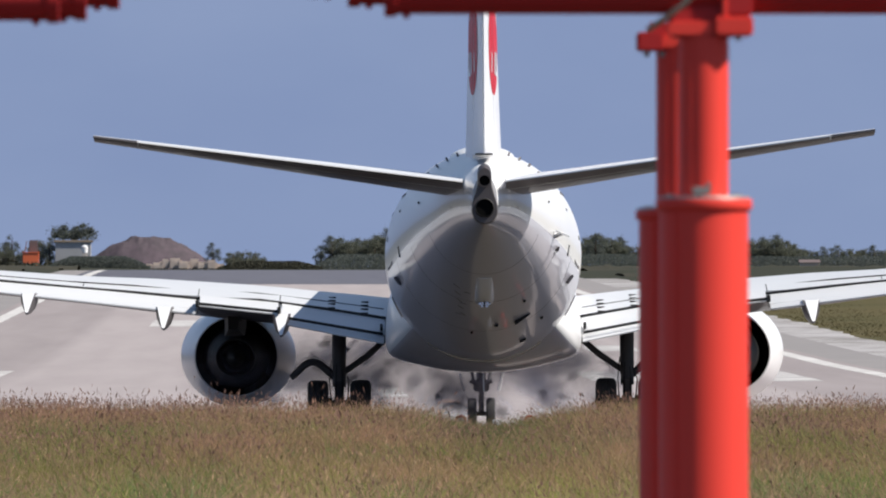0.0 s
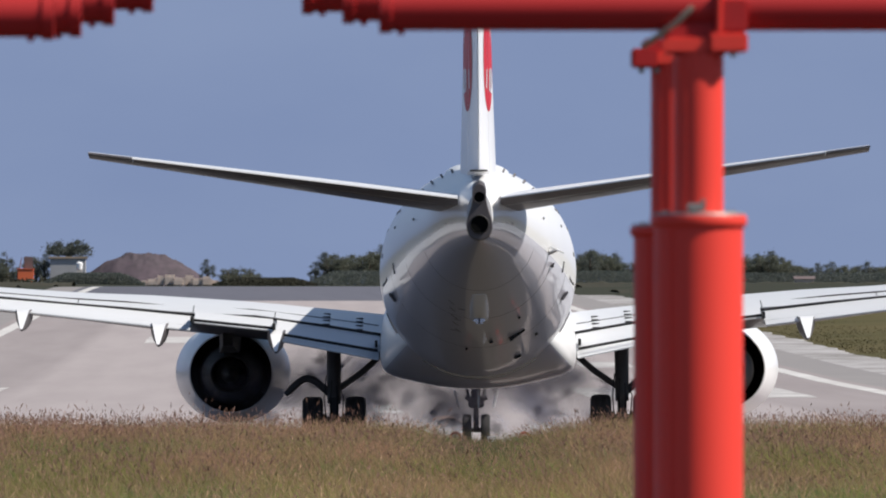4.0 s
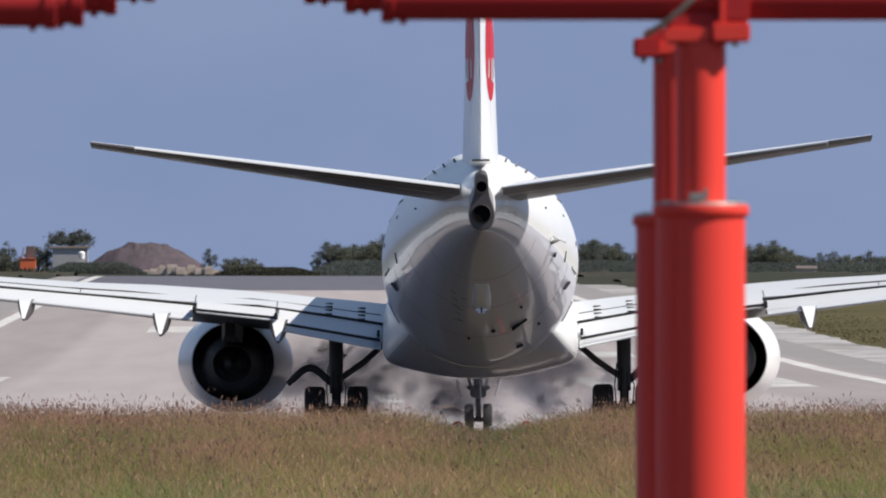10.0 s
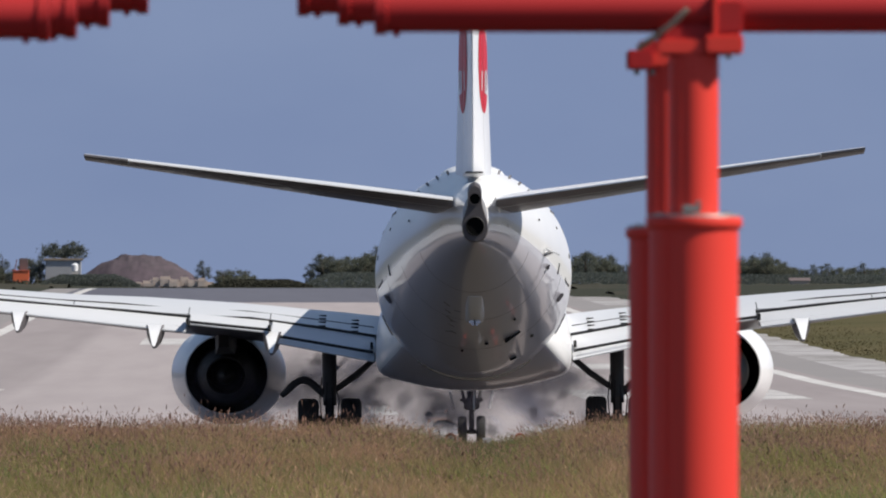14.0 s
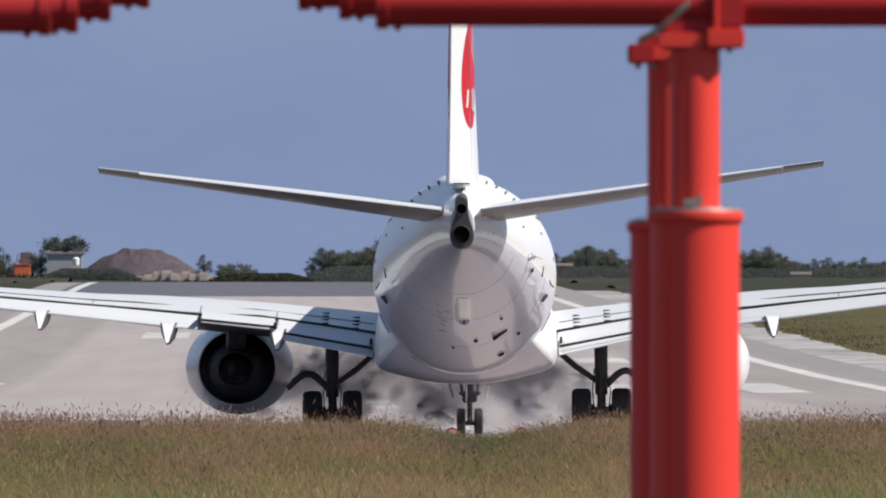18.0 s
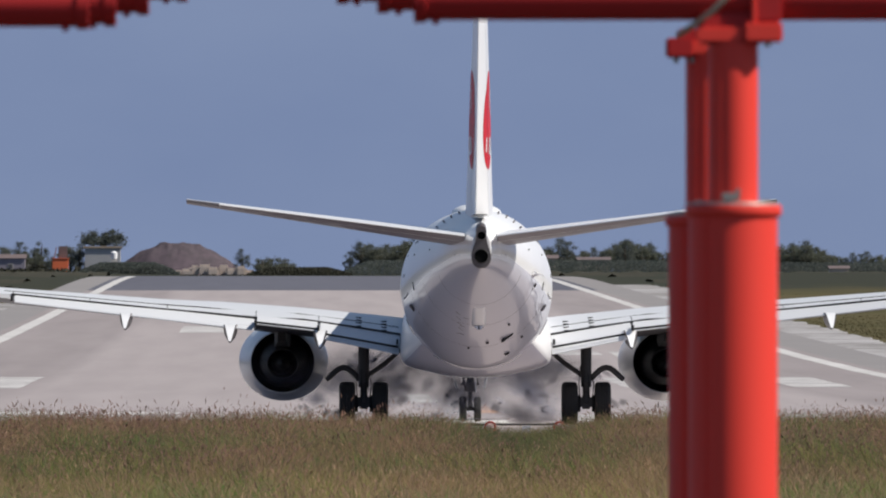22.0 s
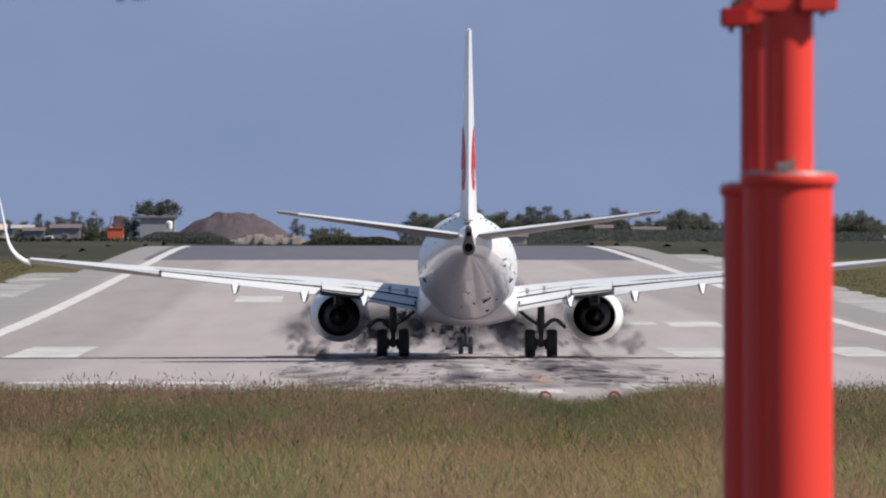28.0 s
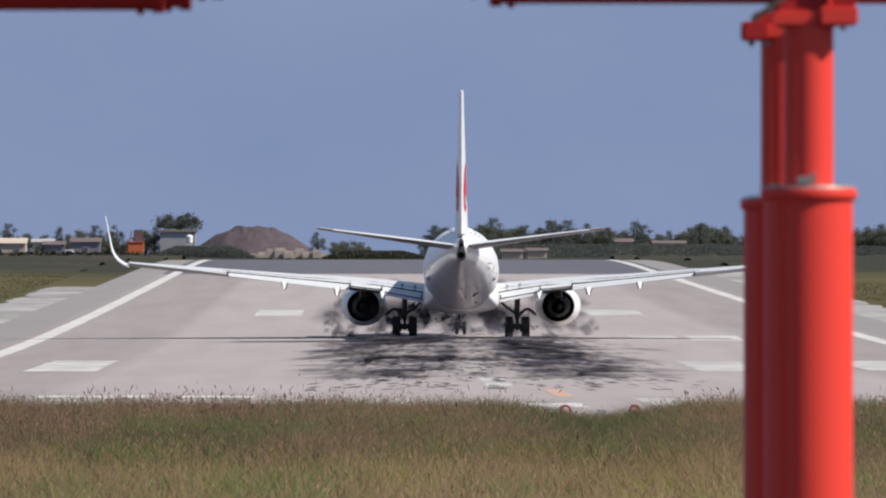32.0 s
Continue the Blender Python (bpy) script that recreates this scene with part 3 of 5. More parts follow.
for side in (-1, 1):
    zsd = [DISC_Z - DISC_R * math.cos(math.pi * i / 28) for i in range(29)]
    part("tail_disc", fin_patch(zsd, lambda z: disc_span(z, False), side, 0.008), RED, fin, "red disc painted on the fin")
    part("tail_disc", fin_patch(zsd, lambda z: disc_span(z, True), side, 0.008), RED, rudder, "red disc painted across the rudder")
    for yc, w, za, zb, own in ((-14.85, 0.16, 6.80, 7.20, fin), (-15.15, 0.15, 6.78, 7.22, fin), (-15.45, 0.16, 6.78, 7.20, fin), (-15.02, 0.40, 6.76, 6.84, fin), (-16.15, 0.14, 6.82, 7.18, rudder), (-14.95, 0.08, 7.70, 8.55, fin), (-15.25, 0.07, 7.80, 8.65, fin), (-15.6, 0.07, 7.90, 8.60, fin)):
        part("white_bar", fin_patch([za + (zb - za) * k / 4 for k in range(5)], lambda z: (yc + w / 2, yc - w / 2), side, 0.016), WHITE, own, "white stroke on the red disc")


# wings: planform by distance from the axis
def wing_at(x):
    """Leading edge, trailing edge, height of the chord line there, thickness."""
    le = 6.2 - (x - 1.8) * 0.535
    te = -1.75 - 0.03 * (x - 1.8) if x < 5.7 else -1.87 - (x - 5.7) * 0.182
    z_le = 2.15 + (x - 1.8) * math.tan(radians(5.9)) - 0.02 * max(0, x - 1.8) * 0.4
    z_te = 2.06 + (x - 1.8) * math.tan(radians(6.3)) + float(np.interp(x, (1.8, 4.0, 5.69, 5.72), (-0.05, 0.10, 0.10, 0.0)))
    th = 0.115 if x < 3 else 0.112 if x < 8 else 0.10
    return le, te, z_le, z_te, th


def crest(x):
    """How far the upper skin bulges over the chord line, growing outboard."""
    return 1.05 + 0.33 * min(1.0, max(0.0, (x - 1.8) / 5))


def wing_ring(x, s0, s1, side, drop=0.0, turn=0.0, back=0.0, n=12, scale=1.0):
    le, te, zl, zt, th = wing_at(x)
    c = le - te
    up, dn = [], []
    for i in range(n + 1):
        s = s0 + (s1 - s0) * (0.5 - 0.5 * math.cos(math.pi * i / n))
        y, z = le + (te - le) * s, zl + (zt - zl) * s
        t = max(foil(s, th) * c * scale, 0.012)
        up.append((y, z + t * crest(x)))
        dn.append((y, z - t * 0.8))
    pts = up + dn[::-1]
    hy, hz = pts[0][0], (pts[0][1] + pts[-1][1]) / 2
    a = radians(turn)
    out = []
    for y, z in pts:
        dy, dz = y - hy, z - hz
        out.append((side * x, hy + dy * math.cos(a) - dz * math.sin(a) - back, hz + dz * math.cos(a) + dy * math.sin(a) - drop))
    return out


for side in (-1, 1):
    sx = [1.5, 1.9, 2.6, 3.4, 4.05, 4.8, 5.7, 6.6, 8, 9.5, 11, 12, 13.5, 15, 16.2, 17.0]
    wing = underside(part("wing", loft([wing_ring(x, 0.0, 0.86 if x < 12.5 else 1.0, side, n=16) for x in sx]), WINGTOP, aircraft, "long swept wing in light grey paint"), SHADED_GREY)
    # flaps set for take-off, with the gap ahead of each
    part("flap", loft([wing_ring(x, 0.80, 1.03, side, 0.06, 9, 0.36, 8, 1.0) for x in (1.98, 2.7, 3.4, 4.02)]), WINGTOP, wing, "lowered inboard flap")
    part("flap_vane", loft([wing_ring(x, 0.84, 0.99, side, 0.03, 7, 0.10, 6, 0.8) for x in (1.96, 3.0, 4.04)]), WINGTOP, wing)
    part("thrust_gate", loft([wing_ring(x, 0.845, 1.0, side, 0.03, 5, 0.12, 8, 1.0) for x in (4.10, 4.9, 5.66)]), WINGTOP, wing)
    part("flap", loft([wing_ring(x, 0.78, 1.02, side, 0.03, 6, 0.22, 8, 1.0) for x in (5.74, 7.5, 9.5, 11.9)]), WINGTOP, wing, "lowered outboard flap")
    part("flap_vane", loft([wing_ring(x, 0.845, 0.97, side, 0.02, 6, 0.08, 6, 0.8) for x in (5.72, 8, 10, 11.92)]), WINGTOP, wing)
    for xa, xb in ((1.98, 4.02), (4.1, 5.66), (5.74, 11.9)):
        pts = []
        for x in np.linspace(xa, xb, 6):
            r = wing_ring(x, 0.80, 0.87, side, 0, 0, 0, 4, 1.0)
            y, z = r[4][1], (r[4][2] + r[5][2]) / 2
            pts.append((side * x, y - 0.02, z - 0.015))
        part("flap_gap", tube(pts, 0.045, 6), SEAM, wing, "dark flap gap")
    # dark bars added along the trailing edge for the shade under the flaps
    for xa, xb, s, drop in ((2.0, 4.0, 1.03, 0.16), (4.1, 5.66, 1.0, 0.06)):
        edge = []
        for x in np.linspace(xa, xb, 5):
            le, te, zl, zt, th = wing_at(x)
            edge.append((side * x, te - 0.30, zt - drop))
        part("flap_underside", tube(edge, 0.030, 8), SEAM, wing, "dark bar for the shade under the flap edge")
    # dark lines on the upper skin: spoiler hinge line and the edge ahead of the flaps
    for s, xa, xb, r in ((0.70, 2.0, 12.2, 0.017), (0.862, 1.95, 12.0, 0.030)):
        pts = []
        for x in np.linspace(xa, xb, 9):
            le, te, zl, zt, th = wing_at(x)
            pts.append((side * x, le + (te - le) * s, zl + (zt - zl) * s + foil(s, th) * (le - te) * crest(x)))
        part("panel_gap", tube(pts, r, 6), SEAM, wing, "dark panel gap across the wing")
    for x in (4.07, 5.70, 8.0, 10.0, 11.96):
        pts = []
        for s in (0.70, 0.76, 0.82, 0.862):
            le, te, zl, zt, th = wing_at(x)
            pts.append((side * x, le + (te - le) * s, zl + (zt - zl) * s + foil(s, th) * (le - te) * crest(x)))
        part("spoiler_gap", tube(pts, 0.009, 6), SEAM, wing)
    for x in (2.03, 4.07, 5.70, 11.96):
        le, te, zl, zt, th = wing_at(x)
        part("flap_end", box(side * x, te - 0.1, zt - 0.03, 0.05, 1.1, 0.14, 0.01), SEAM, wing)
    # vents and plates on the wing root
    for i in range(2):
        for j in range(4):
            x = 2.38 + 0.66 * i
            y = 1.3 - 0.62 * j
            le, te, zl, zt, th = wing_at(x)
            s = (le - y) / (le - te)
            z = zl + (zt - zl) * s + foil(s, th) * (le - te) * crest(x)
            part("wing_vent", box(side * x, y, z + 0.006, 0.15, 0.12, 0.034, 0.006), SEAM, wing, "small dark overwing vent")
    # blended winglet
    wr = []
    for i in range(11):
        t = i / 10
        a = radians(6 + 74 * min(1.0, t * 1.9))
        if i == 0:
            px, pz = 17.0, wing_at(17.0)[2] - 0.02
        else:
            px, pz = px + 0.285 * math.cos(a), pz + 0.305 * math.sin(a)
        le = -1.95 - 2.9 * t
        c = 1.72 * (1 - t) ** 1.2 + 0.5
        ring = []
        for k in range(8):
            s = k / 7
            ring.append((s, foil(s, 0.09) * c))
        sec = [(s, h) for s, h in ring] + [(s, -h) for s, h in ring[::-1]]
        wr.append([(side * (px - math.sin(a) * h), le - c * s, pz + math.cos(a) * h) for s, h in sec])
    part("winglet", loft(wr), WHITE, wing, "tall upturned white winglet")
    # canoe fairings under the flaps: keel-shaped hulls, cut off behind
    for x, size in ((4.02, 1.0), (6.45 + 0.10 * side, 1.0), (9.1 + 0.06 * side, 0.92)):
        le, te, zl, zt, th = wing_at(x)
        hull = []
        for y, k, top, bot in ((2.5, 0.12, 0.10, 0.2), (1.8, 0.6, 0.04, 0.5), (0.9, 0.95, 0.0, 0.88), (0.1, 1.0, 0.0, 1.0), (-0.05, 0.97, 0.0, 1.02), (-0.35, 0.76, 0.02, 1.04), (-0.75, 0.52, 0.40, 1.06), (-1.25, 0.20, 0.90, 1.07), (-1.33, 0.12, 0.96, 1.05)):
            w, h = 0.18 * size * k, 0.44 * size
            mid = [(1.0, 0.25), (0.93, 0.5), (0.66, 0.80), (0.22, 1.0)]
            ring = [(-1, 0.0), (1, 0.0)] + mid + [(-u, v) for u, v in mid[::-1]]
            hull.append([(side * x + u * w, te + y, zt - 0.09 - h * (top + (bot - top) * v)) for u, v in ring])
        # white hulls: sides and keel greyed by facing for their shade, tops left white
        can = part("flap_fairing", loft(hull), SHADED_GREY, wing, "keel-shaped white flap track fairing, its shaded sides painted grey")
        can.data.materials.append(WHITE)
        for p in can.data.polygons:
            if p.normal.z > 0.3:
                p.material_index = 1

    # engine
    ex, ez = side * 5.05, 1.43
    eng = part("engine_nacelle", lathe([(7.85, 0.84, 1.04), (7.95, 0.91, 1.05), (7.8, 0.97, 1.06), (7.2, 1.03, 1.08), (6.3, 1.05, 1.08), (5.4, 1.03, 1.07), (4.6, 0.93, 1.04), (4.0, 0.815, 1.0), (4.0, 0.795, 1.0), (4.6, 0.88, 1.0), (5.4, 0.95, 1.0), (6.3, 0.88), (7.3, 0.78), (7.85, 0.84, 1.04)], 56, "y", (ex, 0, ez)), WHITE, aircraft, "glossy white engine nacelle")
    part("inlet_lip", lathe([(7.80, 0.825), (7.99, 0.88), (7.98, 0.935), (7.70, 1.0), (7.68, 0.985), (7.9, 0.92), (7.80, 0.825)], 48, "y", (ex, 0, ez), 1.06), BARE, eng, "polished metal inlet lip")
    part("fan_duct", lathe([(5.3, 0.93), (5.25, 0.93), (4.9, 0.90), (4.05, 0.79), (4.005, 0.785), (4.9, 0.86), (5.2, 0.62), (5.3, 0.3)], 48, "y", (ex, 0, ez)), DUCT_SHADE, eng, "dark fan duct")
    part("core_cowl", lathe([(5.2, 0.64), (4.6, 0.64), (3.9, 0.57), (3.2, 0.43), (2.95, 0.38), (2.95, 0.355), (3.3, 0.37), (3.9, 0.30)], 40, "y", (ex, 0, ez - 0.02)), BURNT_SHADED, eng, "heat-stained core cowl")
    part("exhaust_plug", lathe([(3.9, 0.30), (3.3, 0.25), (2.9, 0.16), (2.55, 0.06), (2.5, 0.01)], 28, "y", (ex, 0, ez - 0.02)), BURNT_SHADED, eng, "tapered exhaust plug")
    for k in range(8):
        a = 2 * math.pi * k / 8 + 0.2
        part("duct_strut", box(ex + 0.78 * math.cos(a), 4.95, ez + 0.78 * math.sin(a), 0.36, 0.5, 0.035, 0.008, Matrix.Rotation(-a, 4, "Y")), DUCT_SHADE, eng)
    pyl = [[(ex + u, y, z + v) for u, v in ((-w, 0), (-w, h), (w, h), (w, 0))] for y, z, w, h in ((6.9, 2.45, 0.05, 0.12), (5.6, 2.35, 0.20, 0.40), (4.0, 2.0, 0.22, 0.70), (2.6, 1.85, 0.20, 0.75), (1.0, 2.0, 0.10, 0.40))]
    part("pylon", loft(pyl), BURNT_SHADED, eng, "dark engine pylon")
    part("nacelle_strake", box(ex - side * 0.82, 6.2, ez + 0.86, 0.03, 0.8, 0.30, 0.008, Matrix.Rotation(radians(side * 40), 4, "Y")), WHITE, eng)

    # the cowls are a little broader than high
    for ob in [eng] + list(eng.children):
        if ob.name.startswith(("engine_nacelle", "inlet_lip", "fan_duct", "core_cowl")):
            ob.data.transform(Matrix.Translation((ex, 0, ez)) @ Matrix.Diagonal((1.05, 1, 1.01, 1)) @ Matrix.Translation((-ex, 0, -ez)))

    # main landing gear
    gx = side * 2.90
    leg = part("main_gear_leg", joined(tube([(gx - side * 0.0, 0.25, 2.45), (gx, 0.12, 1.35), (gx, 0.05, 1.0)], [0.15, 0.14, 0.135], 16), tube([(gx, 0.05, 1.0), (gx, 0, 0.50)], 0.095, 14)), GEARGREY, aircraft, "dark grey main landing gear leg")
    part("axle", tube([(gx - 0.52, 0, 0.565), (gx + 0.52, 0, 0.565)], 0.085, 14), GEARGREY, leg)
    part("axle_housing", box(gx, 0, 0.60, 0.30, 0.3, 0.36, 0.05), GEARGREY, leg)
    part("side_brace", tube([(gx, 0.1, 1.22), (gx - side * 0.55, 0.2, 1.60), (gx - side * 0.95, 0.25, 1.95)], [0.06, 0.065, 0.06], 10), GEARGREY, leg, "diagonal side brace")
    part("torque_link", joined(box(gx, -0.24, 0.98, 0.10, 0.05, 0.34, 0.012, Matrix.Rotation(0.5, 4, "X")), box(gx, -0.24, 0.72, 0.10, 0.05, 0.34, 0.012, Matrix.Rotation(-0.5, 4, "X"))), GEARGREY, leg, "hinged torque link")
    part("gear_strut_fairing", tube([(gx + side * (0.08 + 0.09 * k), 0.1, 1.16 + 0.34 * math.sin(math.pi * (0.04 + 0.092 * k)) ** 1.4) for k in range(11)], [0.075] * 9 + [0.07, 0.06], 10), GEARGREY, leg, "curved hydraulic line and gear door edge")
    for k in range(4):
        part("hydraulic_hose", tube([(gx + 0.10 * (k - 1.5), -0.16, 1.55 - 0.1 * k), (gx + 0.13 * (k - 1.5), -0.22, 1.1), (gx + 0.11 * (k - 1.5), -0.15, 0.7)], 0.014, 6), SEAM, leg)
    for o in (-0.43, 0.43):
        tyre = part("wheel", lathe([(-0.15, 0.30), (-0.205, 0.36), (-0.21, 0.47), (-0.18, 0.535), (-0.12, 0.562), (-0.085, 0.565), (-0.08, 0.553), (-0.065, 0.553), (-0.06, 0.566), (-0.01, 0.567), (-0.005, 0.555), (0.005, 0.555), (0.01, 0.567), (0.06, 0.566), (0.065, 0.553), (0.08, 0.553), (0.085, 0.565), (0.12, 0.562), (0.18, 0.535), (0.21, 0.47), (0.205, 0.36), (0.15, 0.30)], 44, "x", (gx + o, 0, 0.565)), RUBBER, leg, "black grooved main wheel tyre")
        part("rim", lathe([(-0.13, 0.06), (-0.14, 0.22), (-0.16, 0.305), (0.16, 0.305), (0.14, 0.22), (0.13, 0.06)], 30, "x", (gx + o, 0, 0.565)), STEEL, tyre, "grey metal wheel rim")
        part("brake", lathe([(-0.05, 0.10), (-0.05, 0.22), (0.05, 0.22), (0.05, 0.10)], 24, "x", (gx + (0.2 if o > 0 else -0.2), 0, 0.565)), BURNT_SHADED, tyre)

    # tailplane
    def stab_ring(x, s0, s1, n=12):
        t = (x - 0.3) / 6.9
        le, te = -14.1 - 4.45 * t, -17.85 - 1.9 * t
        zc, c = 4.68 + 0.93 * t, le - te
        up, dn = [], []
        for i in range(n + 1):
            s = s0 + (s1 - s0) * (0.5 - 0.5 * math.cos(math.pi * i / n))
            h = max(foil(s, 0.10) * c, 0.012)
            z = zc + (s - 0.4) * c * math.tan(radians(1.75))
            up.append((side * x, le - c * s, z + h * 0.95))
            dn.append((side * x, le - c * s, z - h * 1.05))
        return up + dn[::-1]
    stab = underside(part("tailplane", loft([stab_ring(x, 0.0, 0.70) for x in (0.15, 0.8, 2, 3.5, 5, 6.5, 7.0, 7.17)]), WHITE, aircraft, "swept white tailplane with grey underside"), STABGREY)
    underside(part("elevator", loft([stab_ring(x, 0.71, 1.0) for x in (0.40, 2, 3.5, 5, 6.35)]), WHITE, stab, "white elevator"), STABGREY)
    part("elevator_tip", loft([stab_ring(x, 0.71, 1.0) for x in (6.38, 6.7, 7.0, 7.17)]), SHADED_GREY, stab)
    for k in range(5):
        p = skin(-11.6 - 0.02 * k, side * (20 + 9 * k), 0.004)
        part("vortex_generator", box(p.x, p.y, p.z + 0.02, 0.014, 0.16, 0.11, 0.003, Matrix.Rotation(radians(side * (20 + 9 * k)), 4, "Y") @ Matrix.Rotation(radians(side * 12), 4, "Z")), SHADED_GREY, aircraft, "small vortex generator")
    # static ports, vents and door details on the rear body
    for y, a, w, h, mat in ((-9.6, 99, 0.22, 0.12, SEAM), (-7.0, 82, 0.10, 0.16, SHADED_GREY), (-9.0, 70, 0.06, 0.22, SEAM), (-6.3, 66, 0.10, 0.14, SHADED_GREY), (-12.2, 62, 0.05, 0.40, SHADED_GREY)):
        p = skin(y, side * a, -0.008)
        part("body_vent", box(p.x, p.y, p.z, w, 0.4 * h / 0.2, 0.03, 0.01, Matrix.Rotation(radians(side * a), 4, "Y")), mat, aircraft, "small vent plate on the rear fuselage")
    q = [skin(y, side * a, 0.012) for y, a in ((-7.2, 56), (-7.2, 100), (-8.1, 100), (-8.1, 56))]
    part("rear_door_seam", tube([tuple(p) for p in q] + [tuple(q[0])], 0.012, 5), SHADED_GREY, aircraft, "outline of the rear cabin door")
    gd = box(side * 0.42, 15.2, 0.76, 0.055, 1.9, 0.38, 0.01, Matrix.Rotation(radians(side * 14), 4, "Y"))
    part("nose_gear_door", gd, WHITE, aircraft, "open white nose gear door")

# tail end: pear-shaped exhaust cone of the auxiliary power unit
PEAR = [(0, 0), (0.02, 0.10), (0.06, 0.165), (0.12, 0.215), (0.2, 0.238), (0.27, 0.24), (0.36, 0.225), (0.48, 0.18), (0.6, 0.142), (0.7, 0.128), (0.85, 0.128), (0.93, 0.108), (0.975, 0.068), (1, 0)]


def pear(y, grow, lift=0.0):
    """Ring of a pear outline: a round outlet below, a narrow neck and a small outlet above."""
    ring = []
    for k in range(48):
        a = 2 * math.pi * k / 48
        v = 0.5 + 0.5 * math.cos(a)
        w = float(np.interp(v, [p[0] for p in PEAR], [p[1] for p in PEAR]))
        ring.append((grow * w * (1 if a < math.pi else -1), y, 4.27 + grow * (1.08 * v - 0.30) + lift))
    return ring


apu = part("apu_cone", loft([pear(-16.9, 1.0, 0.05), pear(-17.6, 1.04, 0.02), pear(-18.2, 1.03), pear(-18.5, 1.0), pear(-18.56, 0.95)]), CONEGREY, aircraft, "dull grey metal exhaust cone")
part("apu_outlet", lathe([(-18.50, 0.165), (-18.60, 0.178), (-18.62, 0.163), (-18.50, 0.155)], 28, "y", (0, 0, 4.27)), BURNT_SHADED, apu, "burnt exhaust rim")
part("apu_bore", lathe([(-18.54, 0.02), (-18.575, 0.165), (-18.585, 0.165), (-18.58, 0.02)], 28, "y", (0, 0, 4.27)), BORE, apu, "black exhaust opening")
part("cooling_outlet", lathe([(-18.50, 0.02), (-18.575, 0.098), (-18.585, 0.098), (-18.58, 0.02)], 20, "y", (0, 0, 4.77)), BORE, apu)
part("cooling_lip", lathe([(-18.50, 0.10), (-18.62, 0.118), (-18.62, 0.102), (-18.50, 0.095)], 20, "y", (0, 0, 4.77)), CONEGREY, apu)
part("tail_light", box(0, -18.50, 4.945, 0.12, 0.12, 0.08, 0.03), RUST, apu, "small brown tail light lens")
# tail skid under the rear body
skid = []
for k in range(9):
    v = k / 8
    y = -11.3 - 2.0 * v
    zc, _, hh = body_at(y)
    w, deep = 0.185 * (0.55 + 0.45 * math.sin(math.pi * min(1.0, 0.35 + 0.5 * v))), 0.16 * math.sin(math.pi * (0.12 + 0.80 * v))
    skid.append([(w * math.cos(q), y, zc - hh + 0.03 - deep * max(0.0, -math.sin(q)) ** 0.6 + 0.02 * max(0.0, math.sin(q))) for q in [2 * math.pi * j / 18 for j in range(18)]])
sk = part("tail_skid_fairing", loft(skid), WHITE, aircraft, "white tail skid fairing")
z0 = body_at(-11.7)[0] - body_at(-11.7)[2]
part("tail_skid_shoe", box(0, -11.72, z0 - 0.10, 0.22, 0.34, 0.13, 0.04), BARE, sk, "bright worn skid shoe")
part("shoe_bolt", box(0, -11.90, z0 - 0.10, 0.03, 0.03, 0.12, 0.006), SEAM, sk)
# bright strips stand in for rim reflections at the barrel joint and lower lip
part("fairing_edge", tube([tuple(skin(-5.6, 112 + 136 * k / 40, 0.008)) for k in range(41)], 0.020, 6), BARE, aircraft, "thin bright strip in place of the belly rim reflection")
lip = [(x * (0.55 + 0.45 * 0.972), -4.15, 2.4 + (z - 2.4) * 0.972 - 0.004) for x, z in sec[5:]]
part("fairing_lip", tube(lip + [(-x, y, z) for x, y, z in lip[-2::-1]], 0.014, 6), BARE, aircraft, "bright strip in place of the lower fairing edge reflection")
part("drain_mast", box(0, -3.2, 0.93, 0.022, 0.25, 0.40, 0.006), WHITE, aircraft, "thin white drain mast under the belly")
p, q = skin(-11.9, 100, 0.0), skin(-12.05, 98, 0.16)
mast = part("probe_mast", tube([tuple(p), tuple(q)], [0.05, 0.03], 8), WHITE, aircraft, "short white probe mast")
part("probe_fin", box(q.x, q.y, q.z, 0.30, 0.12, 0.03, 0.008, Matrix.Rotation(radians(25), 4, "Y")), WHITE, mast)
# grey patch on the skin ahead of the probe
p = skin(-11.2, 104, 0.004)
part("probe_foot", box(p.x, p.y, p.z - 0.05, 0.10, 0.5, 0.03, 0.01, Matrix.Rotation(radians(104), 4, "Y")), SHADED_GREY, aircraft, "grey patch near the probe")
# boarding step lines of an access hatch
for k in range(5):
    a, b = skin(-10.2 - 0.5 * k, 193 + 2.0 * k, 0.003), skin(-10.35 - 0.5 * k, 197 + 2.4 * k, 0.003)
    part("hatch_line", tube([tuple(a), tuple(b)], 0.008, 5), SHADED_GREY, aircraft, "fine line of a belly hatch")
for side in (-1, 1):
    # slots below the tailplane
    for y, a, w, l in ((-13.4, 66, 0.03, 0.9), (-14.6, 72, 0.03, 0.5), (-12.4, 74, 0.04, 0.3)):
        p = skin(y, side * a, 0.002)
        part("trim_slot", box(p.x, p.y, p.z, w, l, 0.02, 0.004, Matrix.Rotation(radians(side * a), 4, "Y")), SEAM, aircraft, "dark slot below the tailplane root")
for y, a, w, h, turn in ((-9.3, 154, 0.36, 0.05, -10), (-9.4, 172, 0.08, 0.05, 0), (-8.3, 141, 0.07, 0.05, 0), (-8.8, 188, 0.05, 0.05, 0), (-10.6, 150, 0.05, 0.05, 0), (-7.4, 156, 0.14, 0.05, 0)):
    p = skin(y, a, 0.0)
    part("belly_vent", box(p.x, p.y, p.z, w, 0.35, h, 0.012, Matrix.Rotation(radians(a + 180 + turn), 4, "Y")), SEAM, aircraft, "dark outflow vent in the belly")
